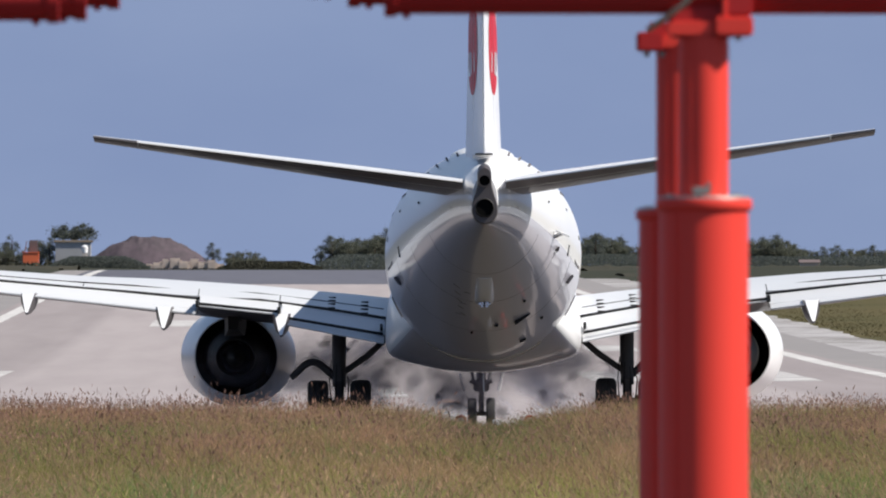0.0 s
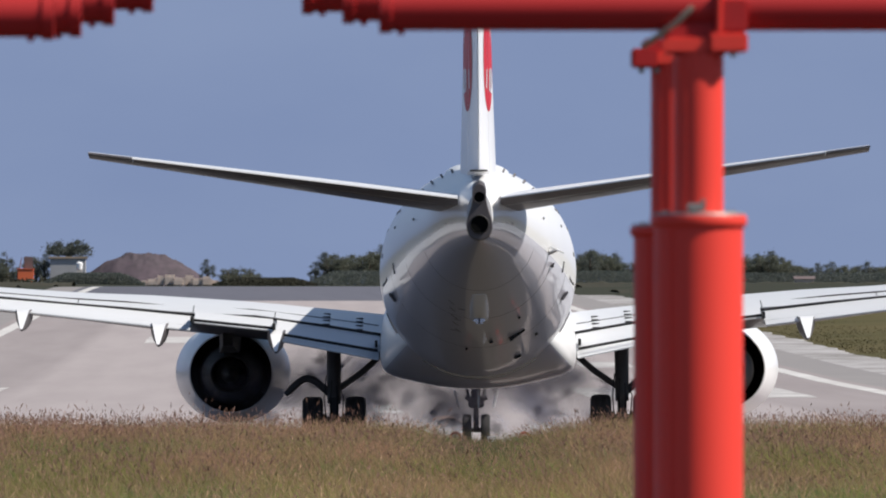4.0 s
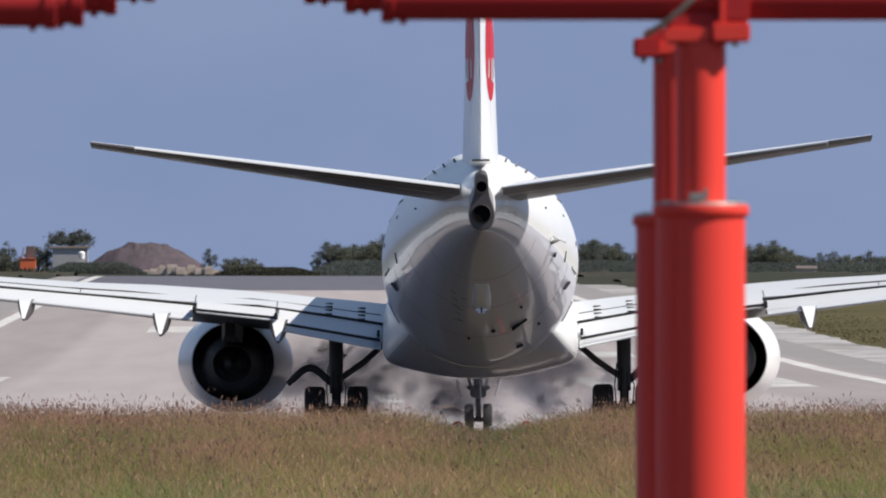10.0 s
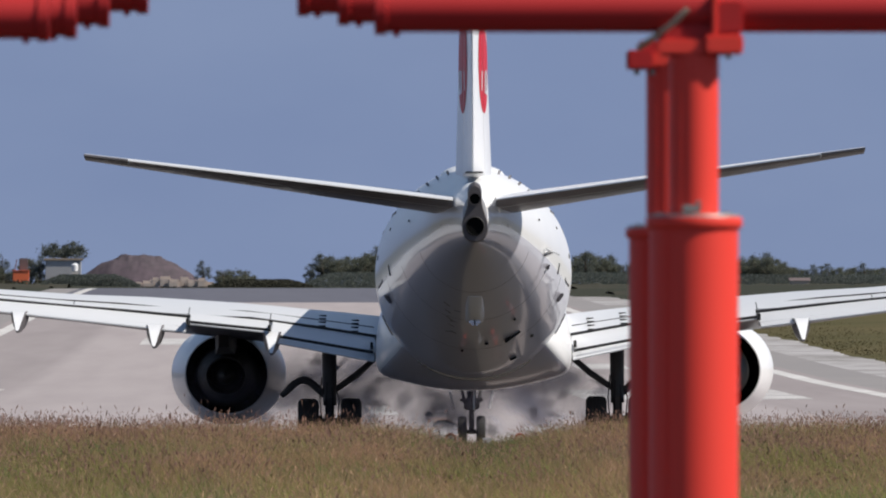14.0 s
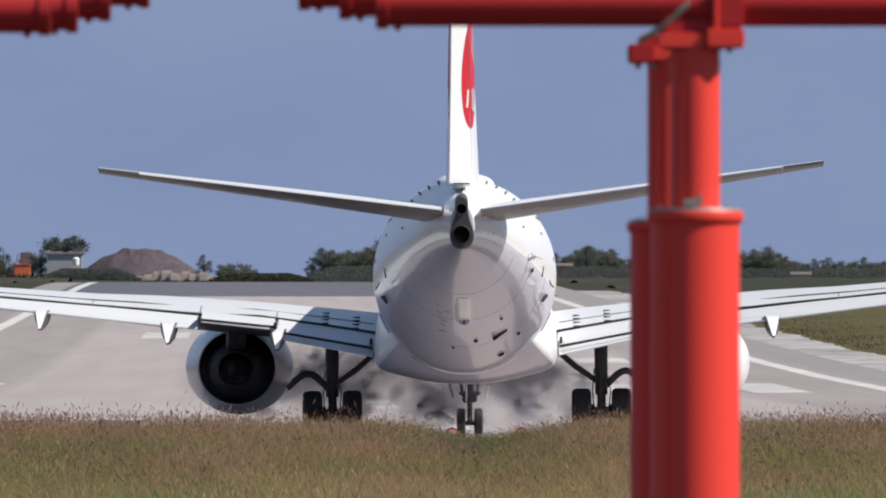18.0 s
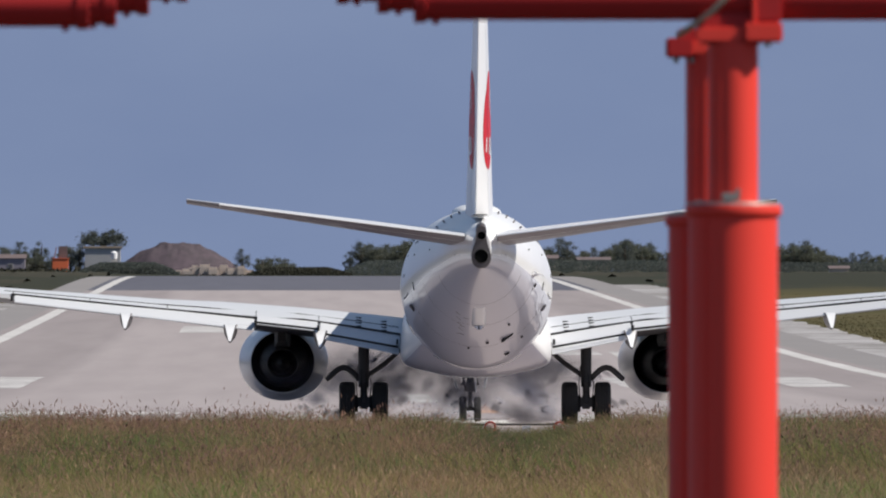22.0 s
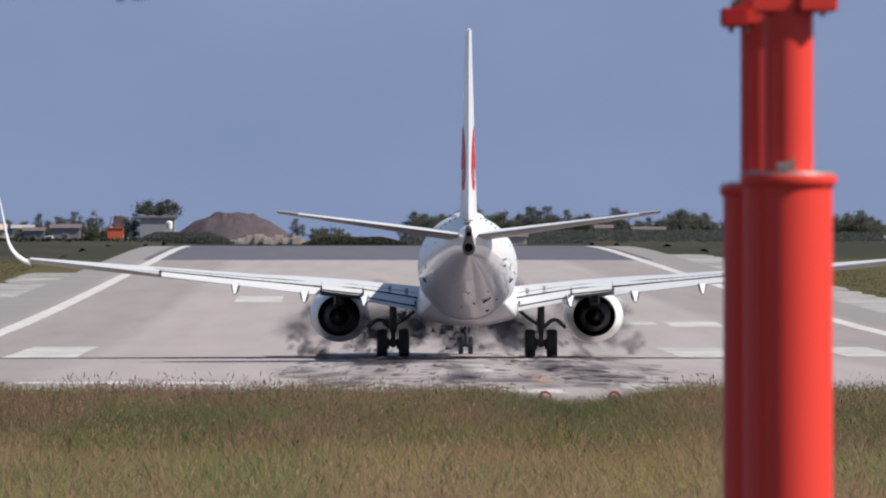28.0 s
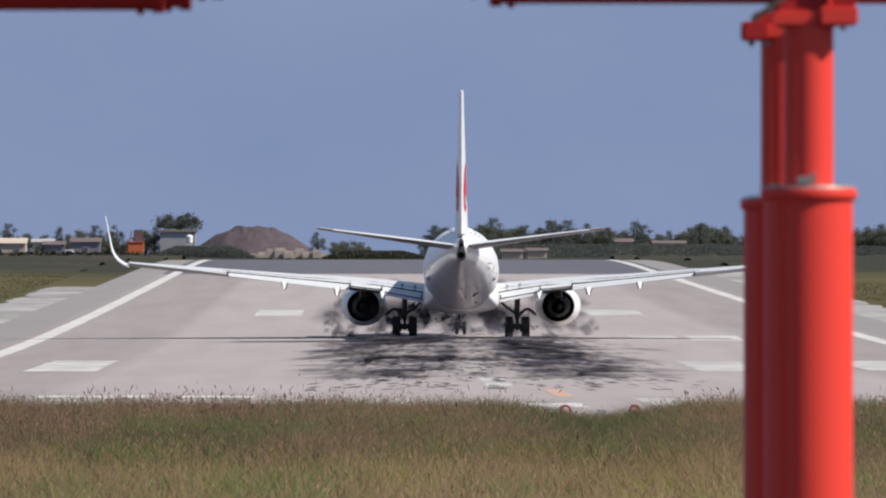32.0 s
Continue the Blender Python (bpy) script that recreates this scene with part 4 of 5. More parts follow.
for side in (-1, 1):
    p = skin(-8.4, side * 112, 0.03)
    part("air_scoop", box(p.x, p.y, p.z, 0.20, 0.30, 0.06, 0.015, Matrix.Rotation(radians(side * 112 + 14 * side), 4, "Y")), SHADED_GREY, aircraft, "small grey air scoop on the rear body")
for k in range(3):
    p = skin(-12.0 + 0.9 * k, -166 + 2 * k, 0.0)
    part("access_panel", box(p.x, p.y, p.z, 0.13, 0.03, 0.012, 0.003, Matrix.Rotation(radians(-166), 4, "Y")), SHADED_GREY, aircraft, "thin edge of a belly access panel")
# skin joints round the rear body
for y, lo, hi in ((-9.0, 100, 260), (-11.4, 105, 255), (-13.6, 110, 250)):
    part("skin_joint", tube([tuple(skin(y, lo + (hi - lo) * k / 30, 0.001)) for k in range(31)], 0.003, 5), SHADED_GREY, aircraft, "fine dark skin joint")
for y, a, hh in ((-3.0, 0, 0.3), (4.0, 0, 0.32), (-2.0, 180, 0.25)):
    p = skin(y, a, 0.1)
    part("blade_antenna", box(p.x, p.y, p.z + (0.08 if a == 0 else -0.3), 0.03, 0.35, hh, 0.01), WHITE, aircraft)
dome = [[(0.64 * g * math.cos(math.pi * k / 16), y, 5.34 + 0.25 * g * math.sin(math.pi * k / 16)) for k in range(17)] for y, g in ((-1.6, 0.1), (-2.0, 0.5), (-2.6, 0.8), (-3.6, 1.0), (-4.6, 1.0), (-5.2, 0.85), (-5.6, 0.55), (-5.8, 0.1))]
part("antenna_radome", loft(dome), WHITE, aircraft, "low white antenna radome on the roof")
part("beacon", lathe([(0, 0.09), (0.06, 0.085), (0.12, 0.05), (0.14, 0.01)], 14, "z", (0, 1.0, 5.42)), LENS_RED, aircraft, "red beacon on the roof")

# nose gear
nl = part("nose_gear_leg", joined(tube([(0, 15.7, 1.9), (0, 15.62, 0.9)], 0.10, 14), tube([(0, 15.62, 0.9), (0, 15.6, 0.36)], 0.06, 12)), GEARGREY, aircraft, "dark grey nose gear leg")
part("axle", tube([(-0.26, 15.6, 0.345), (0.26, 15.6, 0.345)], 0.05, 12), GEARGREY, nl)
part("steering_box", box(0, 15.5, 0.95, 0.34, 0.16, 0.26, 0.04), GEARGREY, nl)
part("torque_link", joined(box(0, 15.42, 0.72, 0.08, 0.04, 0.26, 0.01, Matrix.Rotation(0.5, 4, "X")), box(0, 15.42, 0.52, 0.08, 0.04, 0.26, 0.01, Matrix.Rotation(-0.5, 4, "X"))), GEARGREY, nl)
for k in (-1, 1):
    part("drag_brace", tube([(k * 0.12, 15.65, 0.85), (k * 0.26, 16.4, 1.5)], 0.035, 8), GEARGREY, nl)
    part("steering_actuator", tube([(k * 0.10, 15.45, 1.0), (k * 0.24, 15.45, 1.05)], 0.045, 10), GEARGREY, nl)
for o in (-0.2, 0.2):
    w = part("wheel", lathe([(-0.07, 0.19), (-0.095, 0.22), (-0.10, 0.29), (-0.075, 0.335), (-0.03, 0.345), (0.03, 0.345), (0.075, 0.335), (0.10, 0.29), (0.095, 0.22), (0.07, 0.19)], 34, "x", (o, 15.6, 0.345)), RUBBER, nl, "small black nose wheel tyre")
    part("rim", lathe([(-0.06, 0.03), (-0.065, 0.14), (-0.075, 0.195), (0.075, 0.195), (0.065, 0.14), (0.06, 0.03)], 24, "x", (o, 15.6, 0.345)), STEEL, w)

# the body rides a little higher on its legs
for ob in list(aircraft.children):
    if not ob.name.startswith(("main_gear_leg", "nose_gear_leg")):
        ob.location.z += 0.17

# ---- approach light frame: orange-red pipe posts with cross pipes ----
def light_post(x, y, ground, flange_z, top, left=True):
    post = thing("light_post", "orange-red painted steel pipe post with flange", "post", "approach light posts", (x, y, 0))
    part("lower_pipe", lathe([(ground - 0.1, 0.1225), (flange_z - 0.03, 0.1225)], 48, "z"), POLE, post)
    part("flange", lathe([(flange_z - 0.034, 0.124), (flange_z - 0.030, 0.130), (flange_z - 0.024, 0.1335), (flange_z - 0.006, 0.1335), (flange_z, 0.131), (flange_z + 0.001, 0.07)], 48, "z"), POLE, post, "raised pipe flange ring")
    part("gasket", lathe([(flange_z + 0.001, 0.068), (flange_z + 0.001, 0.128), (flange_z + 0.007, 0.126), (flange_z + 0.008, 0.07)], 48, "z"), ZINC, post, "pale worn upper face of the flange")
    part("upper_pipe", lathe([(flange_z - 0.02, 0.0685), (top, 0.0685)], 40, "z"), POLE, post)
    part("weld_seam", tube([(-0.038, -0.0575, flange_z + 0.02), (-0.038, -0.0575, top - 0.02)], 0.0035, 6), POLE, post)
    part("weld_seam", tube([(-0.08, -0.094, ground), (-0.08, -0.094, flange_z - 0.04)], 0.004, 6), POLE, post)
    for k in range(6):
        a = radians(20 + 60 * k)
        part("flange_bolt", joined(lathe([(flange_z + 0.004, 0.009), (flange_z + 0.010, 0.009)], 6, "z", (0.105 * math.cos(a), 0.105 * math.sin(a), 0)), lathe([(flange_z + 0.01, 0.004), (flange_z + 0.014, 0.004)], 8, "z", (0.105 * math.cos(a), 0.105 * math.sin(a), 0))), ZINC, post, "galvanised flange bolt")
    part("lever_clip", box(-0.012, -0.112, flange_z + 0.022, 0.05, 0.02, 0.022, 0.004), ZINC, post, "grey metal clip")
    part("lever_clip", box(0.008, -0.112, flange_z + 0.030, 0.012, 0.012, 0.032, 0.003), ZINC, post)
    # clamp that carries the cross pipes
    br = part("clamp_block", box(0.080, -0.02, top + 0.028, 0.105, 0.14, 0.054, 0.006), POLE, post, "square clamp block")
    part("clamp_bolt", lathe([(top - 0.012, 0.009), (top + 0.002, 0.009)], 6, "z", (0.092, -0.06, 0)), ZINC, br)
    if left:
        # left clamp takes the darker red for the shade it stands in
        br = part("clamp_block", box(-0.090, -0.01, top + 0.022, 0.08, 0.14, 0.06, 0.006), SHADED_RED, post)
        for k in (0, 1):
            part("clamp_bolt", lathe([(top - 0.025, 0.009), (top - 0.008, 0.009)], 6, "z", (-0.10 + 0.05 * k, -0.05, 0)), ZINC, br)
    part("clamp_plate", box(0.0, 0.01, top + 0.012, 0.15, 0.13, 0.03, 0.006), SHADED_RED, post)
    part("clamp_plate", box(0.055, -0.06, top + 0.10, 0.016, 0.05, 0.14, 0.004), POLE, post)
    part("pipe_clip", box(0.088, -0.065, top + 0.100, 0.09, 0.03, 0.09, 0.008), SHADED_RED, post)
    part("saddle", box(-0.005, 0.0, top + 0.040, 0.185, 0.12, 0.085, 0.010), SHADED_RED, post, "dark red saddle between post and cross pipe")
    part("saddle_lip", box(-0.040, -0.066, top + 0.022, 0.13, 0.012, 0.042, 0.004), POLE, post)
    return post


front_post = light_post(1.222, 30.0, 0.30, 3.488, 3.935, False)
light_post(1.312, 34.2, 0.30, 3.480, 3.985)
part("tie_strap", tube([(-0.15, 0.02, 3.955), (-0.10, -0.05, 3.99), (-0.06, -0.08, 4.02), (-0.02, -0.085, 4.06)], 0.0085, 8), STRAP, front_post, "beige cable tie strap")

for xa, xb, y, zb, r in ((0.343, 4.8, 30.0, 3.996, 0.062), (0.250, 4.8, 31.0, 4.046, 0.060), (0.139, 4.8, 32.0, 4.097, 0.060),
                         (-2.2, -0.541, 29.5, 3.966, 0.060), (-2.2, -0.4755, 30.0, 3.985, 0.060), (-2.2, -0.398, 31.0, 4.040, 0.060), (-2.2, -0.297, 32.0, 4.103, 0.060)):
    bar = thing("cross_pipe", "dark red horizontal cross pipe with end collar", "pipe", "cross pipes", (0, y, zb + r))
    part("pipe", lathe([(xa, r - 0.012), (xa, r), (xb, r), (xb, r - 0.012)], 28, "x"), SHADED_RED, bar)
    end = xa if xa > 0 else xb - 0.034
    part("collar", lathe([(end, r + 0.001), (end + 0.002, r + 0.007), (end + 0.032, r + 0.007), (end + 0.034, r + 0.001)], 28, "x"), SHADED_RED, bar, "pipe end collar")
    part("gland", box(end + (0.06 if xa > 0 else -0.03), -0.01, -r - 0.004, 0.02, 0.03, 0.016, 0.004), SHADED_RED, bar)
for x in (-1.85, 4.6):
    row = thing("carrier_frame", "orange-red pipe frame under the ends of the cross pipes", "frame", "", (x, 0, 0))
    part("carrier_pipe", lathe([(29.0, 0.04), (32.6, 0.04)], 20, "y", (0, 0, 3.90)), POLE, row)
    for y in (29.6, 32.2):
        part("post", lathe([(0.2, 0.07), (3.87, 0.07)], 20, "z", (0, y, 0)), POLE, row)
    for y, zb in ((30.0, 3.99), (31.0, 4.045), (32.0, 4.10)) + (((29.5, 3.97),) if x < 0 else ()):
        part("saddle", box(0, y, (3.93 + zb) / 2, 0.06, 0.06, zb - 3.92, 0.004), POLE, row)
for y in (31.0, 32.0):
    bar = thing("support_bracket", "red bracket that ties the cross pipes together", "bracket", "", (1.262, y, 4.03))
    part("plate", box(0, 0, 0.04, 0.06, 1.05, 0.05, 0.005), SHADED_RED, bar)

# runway end lights
for x in (3.95, 5.31, 6.66):
    z = lie(214.5) + 0.03
    lamp = thing("runway_light", "low red runway end light with a pale lens", "light", "runway end lights", (x, 214.5, z))
    part("base", lathe([(0.0, 0.13), (0.03, 0.12), (0.05, 0.06), (0.20, 0.055)], 18, "z"), LENS_RED, lamp)
    part("lamp_head", lathe([(-0.11, 0.075), (-0.115, 0.115), (-0.07, 0.125), (0.06, 0.115), (0.11, 0.05), (0.115, 0.005)], 20, "y", (0, 0, 0.31)), LENS_RED, lamp, "round red lamp housing")
    part("lens", lathe([(-0.112, 0.082), (-0.128, 0.05), (-0.132, 0.004)], 18, "y", (0, 0, 0.31)), LENS_PALE, lamp, "pale glass lens")
mark = thing("marker_peg", "small white marker peg at the runway end", "marker", "", (4.66, 214.2, lie(214.2) + 0.03))
part("stake", lathe([(0.0, 0.03), (0.27, 0.028), (0.30, 0.004)], 12, "z"), WHITEPLATE, mark)
part("plate", box(0, -0.02, 0.27, 0.17, 0.02, 0.14, 0.006), WHITEPLATE, mark)


# ---- far side of the airfield ----
def raw_mesh(name, vf, mat):
    me = bpy.data.meshes.new(name)
    me.from_pydata(vf[0], [], vf[1])
    me.materials.append(mat)
    return me


def far_tree(seed, height, width, mat, label, low=0.16, flat=1.0):
    """Trunk, limbs and a crown of fine leaves that thins out towards its rim."""
    rng = np.random.default_rng(seed)
    t = thing("tree", label, "tree", "trees beyond the runway")
    part("trunk", tube([(0, 0, -0.3), (0.1, 0, height * 0.25), (-0.05, 0.1, height * 0.5), (0.05, 0, height * 0.72)], [0.22, 0.18, 0.13, 0.06], 8), BARK, t)
    for k in range(4):
        a = 2 * math.pi * k / 4 + rng.random()
        part("limb", tube([(0, 0, height * (0.28 + 0.05 * k)), (width * 0.2 * math.cos(a), width * 0.2 * math.sin(a), height * (0.44 + 0.05 * k))], [0.10, 0.03], 6), BARK, t)
    blobs = []
    for k in range(34):
        a, q = rng.random() * 6.28, math.sqrt(rng.random())
        r = width * 0.36 * q
        blobs.append((r * math.cos(a), r * math.sin(a), height * (low + (0.86 - low) * rng.random() * (1 - 0.45 * q * q)), width * (0.09 + 0.08 * rng.random())))
    pick = rng.integers(0, len(blobs), 5600)
    c = np.array(blobs)[pick]
    d = rng.normal(size=(len(pick), 3))
    d /= np.linalg.norm(d, axis=1)[:, None]
    at = c[:, :3] + d * (c[:, 3] * (0.35 + 0.42 * np.abs(rng.normal(size=len(pick)))))[:, None] * (1, 1, 0.85 * flat)
    u = np.cross(d + 0.6 * rng.normal(size=d.shape), rng.normal(size=d.shape))
    u /= np.linalg.norm(u, axis=1)[:, None] + 1e-6
    v = np.cross(u, rng.normal(size=d.shape))
    v /= np.linalg.norm(v, axis=1)[:, None] + 1e-6
    size = (width * 0.014 * (0.5 + rng.random(len(pick))))[:, None]
    verts = np.stack((at - u * size, at + v * size * 0.7, at + u * size, at - v * size * 0.7), 1).reshape(-1, 3)
    leaves = (verts.tolist(), [(4 * i, 4 * i + 1, 4 * i + 2, 4 * i + 3) for i in range(len(pick))])
    put("crown", raw_mesh("crown", leaves, mat), None, t)
    return t


T_A = far_tree(1, 6.0, 5.5, LEAF, "green broad-crowned tree in a distant tree line")
T_B = far_tree(2, 6.5, 4.6, LEAF_DARK, "dark green dense tree in a distant tree line")
T_C = far_tree(3, 4.2, 5.2, LEAF, "low green bushy tree in a distant tree line", 0.05)
T_D = far_tree(4, 7.0, 3.4, LEAF_DARK, "slender dark tree standing over bushes")
T_E = far_tree(5, 7.9, 8.0, LEAF_DARK, "wide flat-topped dark tree behind a house", 0.58, 0.7)
BASE = 3.0
T_A.location, T_B.location, T_C.location, T_D.location, T_E.location = (11.5, 1605, BASE), (27.0, 1612, BASE), (-2.4, 1590, BASE - 0.6), (-36.3, 1600, BASE - 0.6), (-27.6, 1620, BASE)
rt = random.Random(5)


def plant(ob, x, y, s, sz=None):
    c = copy_thing(ob, Matrix())
    c.scale = (s, s, sz or s)
    c.location, c.rotation_euler = (x, y, BASE - 0.1), (0, 0, rt.uniform(0, 6.28))
    return c


for x, y, s, o in ((-6.9, 1600, 0.70, T_B), (-3.9, 1588, 0.80, T_C), (-0.6, 1594, 0.80, T_C), (-30.9, 1606, 0.85, T_B), (-30.6, 1583, 0.42, T_C), (-28.6, 1582, 0.36, T_C), (-26.4, 1584, 0.40, T_C), (-24.6, 1583, 0.34, T_C), (-34.6, 1590, 0.5, T_B), (-32.4, 1618, 0.95, T_A),
                   (-47.5, 1588, 0.5, T_C), (-45.4, 1586, 0.5, T_C), (-43.0, 1640, 0.95, T_A), (-40.6, 1642, 0.9, T_B), (-38.4, 1640, 0.85, T_A), (-45.6, 1642, 0.85, T_B), (-48.0, 1642, 0.8, T_A), (-51.0, 1640, 0.85, T_A), (-53.6, 1642, 0.95, T_B), (-56.4, 1640, 0.9, T_A)):
    plant(o, x, y, s)
for x, y, s, o in ((73.6, 1590, 0.92, T_A), (75.4, 1588, 0.98, T_A), (77.2, 1591, 0.93, T_A), (49.0, 1590, 0.92, T_B), (20.0, 1590, 0.93, T_A)):
    plant(o, x, y, s)
# an unbroken row of trees, its height rising and falling along the horizon
TOPS = [(8.5, 3.6), (11, 4.8), (14, 5.2), (18, 5.5), (20, 5.7), (24, 5.1), (30, 5.2), (36, 4.9), (38, 4.3), (40.6, 5.6), (43, 4.0), (46, 3.9), (48, 5.4), (51, 5.5), (53, 4.6), (60, 3.9), (71, 3.6), (73.5, 5.0), (77, 5.1), (79.5, 3.3), (86, 3.4), (98, 3.5)]
x = 9.0
while x < 97:
    o = rt.choice((T_A, T_B, T_A, T_C))
    tall = float(np.interp(x, [p[0] for p in TOPS], [p[1] for p in TOPS])) * rt.uniform(0.88, 1.08)
    s = tall / {T_A: 5.1, T_B: 5.5, T_C: 3.7}[o]
    plant(o, x, 1598 + rt.uniform(0, 16), max(s, 0.7) * rt.uniform(0.95, 1.25), s)
    x += rt.uniform(0.9, 1.6)
for k in range(9):
    plant(rt.choice((T_C, T_A)), -46.5 + 1.35 * k + rt.uniform(-0.3, 0.3), 1592 + rt.uniform(0, 6), rt.uniform(0.55, 0.75), rt.uniform(0.55, 0.8))


def bank(name, xa, xb, ya, yb, za, zb, count, size, mat, label, seed):
    """A scrubby strip: many small faces over a low rise."""
    rng = np.random.default_rng(seed)
    x, y = rng.uniform(xa, xb, count), rng.uniform(ya, yb, count)
    z = np.array([lie(v) for v in y]) + za + (zb - za) * rng.random(count) ** 1.5 * np.clip(np.minimum(x - xa, xb - x) / 3.5, 0.12, 1) ** 0.6
    u = rng.normal(size=(count, 3)) * (1, 0.5, 0.7)
    w = rng.normal(size=(count, 3)) * (0.6, 0.5, 1)
    u *= size / np.linalg.norm(u, axis=1)[:, None]
    w *= size * 0.8 / np.linalg.norm(w, axis=1)[:, None]
    c = np.stack((x, y, z), 1)
    v = np.stack((c - u, c + w, c + u, c - w), 1).reshape(-1, 3)
    f = [(4 * i, 4 * i + 1, 4 * i + 2, 4 * i + 3) for i in range(count)]
    return tagged(put(name, raw_mesh(name, (v.tolist(), f), mat), None), label, "scrub", kind="stuff")


def ridge(xa, xb, y, h, label, seed):
    """A low uneven swell of scrub across the field."""
    n, m = 160, 8
    verts, faces = [], []
    for i in range(n + 1):
        for k in range(m + 1):
            x, v = xa + (xb - xa) * i / n, k / m
            up = math.sin(math.pi * v) * h * (0.75 + 0.45 * noise.noise((x * 0.5, v * 2, seed)) + 0.25 * noise.noise((x * 2.3, v * 5, seed)))
            yy = y + 40 * (v - 0.5)
            verts.append((x, yy, lie(yy) - 0.12 + max(0.0, up)))
    for i in range(n):
        for k in range(m):
            faces.append((i * (m + 1) + k, (i + 1) * (m + 1) + k, (i + 1) * (m + 1) + k + 1, i * (m + 1) + k + 1))
    return tagged(put("dark_scrub", smooth_mesh("dark_scrub", verts, faces), SCRUB), label, "scrub", kind="stuff")


for k, (y, h) in enumerate(((990, 0.35), (1060, 0.4), (1180, 0.35), (1400, 0.6), (1540, 0.8))):
    ridge(-75, -25.5, y, h, "dark dry scrub at the far edge of the field", 11 + k)
    ridge(35.0, 105, y, h, "dark dry scrub at the far edge of the field", 21 + k)
bank("hedge", 8, 58, 1575, 1592, 0, 2.2, 34000, 0.12, LEAF_DARK, "dense green hedge below the tree line", 15)
bank("hedge", 58, 100, 1575, 1592, 0, 1.9, 28000, 0.12, LEAF_DARK, "dense green hedge below the tree line", 16)
bank("hedge", -57, -24, 1573, 1580, 0, 0.9, 2200, 0.35, SCRUB, "low hedge along the field's edge", 17)
bank("hedge", -30.6, -15.8, 1566, 1576, 0, 1.9, 18000, 0.12, LEAF_DARK, "low dark bushes at the foot of a mound", 26)
bank("hedge", -6.0, 9.0, 1566, 1576, 0, 1.2, 11000, 0.12, SCRUB, "low dark bushes across the end of the runway", 27)
bank("tussocks", -60, -25.2, 640, 960, -0.04, 0.10, 30000, 0.05, TUSSOCK, "dry tussocks on the meadow beside the runway", 18)
bank("tussocks", 34.5, 70, 400, 960, -0.04, 0.10, 60000, 0.05, TUSSOCK, "dry tussocks on the meadow beside the runway", 19)


# brown overgrown mound with pale stone faces
def mound(name, cx, cy, wx, wy, h, mat, label, seed, power=2.6):
    n, m = 90, 30
    verts, faces = [], []
    for i in range(n + 1):
        for j in range(m + 1):
            u, v = 2 * i / n - 1, 2 * j / m - 1
            r = min(1.0, math.sqrt(u * u + v * v))
            z = h * (1 - r ** power) + (0.5 * noise.noise((cx + u * 5, v * 4, seed)) + 0.20 * noise.noise((cx + u * 16, v * 11, seed)) + 0.09 * noise.noise((cx + u * 38, v * 22, seed))) * min(1.0, 1.5 * (1 - r))
            verts.append((cx + u * wx, cy + v * wy, BASE - 0.2 + z))
    for i in range(n):
        for j in range(m):
            faces.append((i * (m + 1) + j, (i + 1) * (m + 1) + j, (i + 1) * (m + 1) + j + 1, i * (m + 1) + j + 1))
    ob = tagged(put(name, smooth_mesh(name, verts, faces), mat), label, "mound")
    return ob


mound("mound", -16.4, 1606, 10.2, 9, 5.0, MOUND, "brown overgrown earth mound beyond the runway", 3, 2.1)
mound("rubble_bank", -41.0, 1600, 6.2, 6, 1.9, ROCKGREY, "grey rubble bank with sparse weeds", 4, 3.5)
rs = random.Random(9)
for k in range(9):
    x = -16.2 + 1.3 * k + rs.uniform(-0.2, 0.2)
    h = rs.uniform(1.2, 2.1) if 0 < k < 8 else 1.0
    st = part("stone_block", box(x, 1592 + rs.uniform(-1, 1), BASE + h / 2 - 0.2, rs.uniform(1.5, 2.4), 1.5, h, 0.35), STONE, None)
    tagged(st, "pale weathered stone block at the foot of a mound", "stone", "stone blocks")


def house(x, y, w, d, h, roof_h, wall_mat, roof_mat, label, windows=True):
    hs = thing("house", label, "house", "", (x, y, BASE - 0.2))
    part("wall", box(0, 0, h / 2, w, d, h, 0.03), wall_mat, hs)
    rf = [[(sx * (w / 2 + 0.25), yy, zz) for yy, zz in ((-d / 2 - 0.25, h), (0, h + roof_h), (d / 2 + 0.25, h), (0, h + roof_h - 0.18) if roof_h > 0.3 else (0, h - 0.1))] for sx in (-1, 1)]
    part("roof", loft(rf), roof_mat, hs, "", False)
    n = max(1, int(w / 2.4)) if windows else 0
    for k in range(n):
        win = part("window", box(-w / 2 + w * (k + 0.5) / n, -d / 2 - 0.02, h * 0.55, 0.8, 0.06, 0.85, 0.01), PLASTER, hs)
        part("pane", box(-w / 2 + w * (k + 0.5) / n, -d / 2 - 0.055, h * 0.55, 0.64, 0.03, 0.69), GLASSDARK, win)
    return hs


house(-53.4, 1600, 7.6, 6, 2.5, 0.8, CREAM, CREAM, "low beige house at the field's edge")
house(-47.4, 1610, 3.0, 4, 2.7, 0.5, PLASTER, ROOF, "small white-roofed house among bushes")
house(-45.2, 1591, 3.0, 4, 2.3, 0.5, VIOLETWALL, MASTBROWN, "low grey-violet house beside a rubble bank")
house(-40.6, 1592, 4.2, 4, 2.7, 0.6, VIOLETWALL, MASTBROWN, "grey-violet house with a brown roof among trees")
house(-27.4, 1604, 5.2, 5, 4.2, 0.3, GREYWALL, BARK, "pale grey house below a wide tree", False)
house(21.2, 1567, 3.0, 4, 1.25, 0.4, CREAM, MASTBROWN, "low pinkish house below the tree line", False)
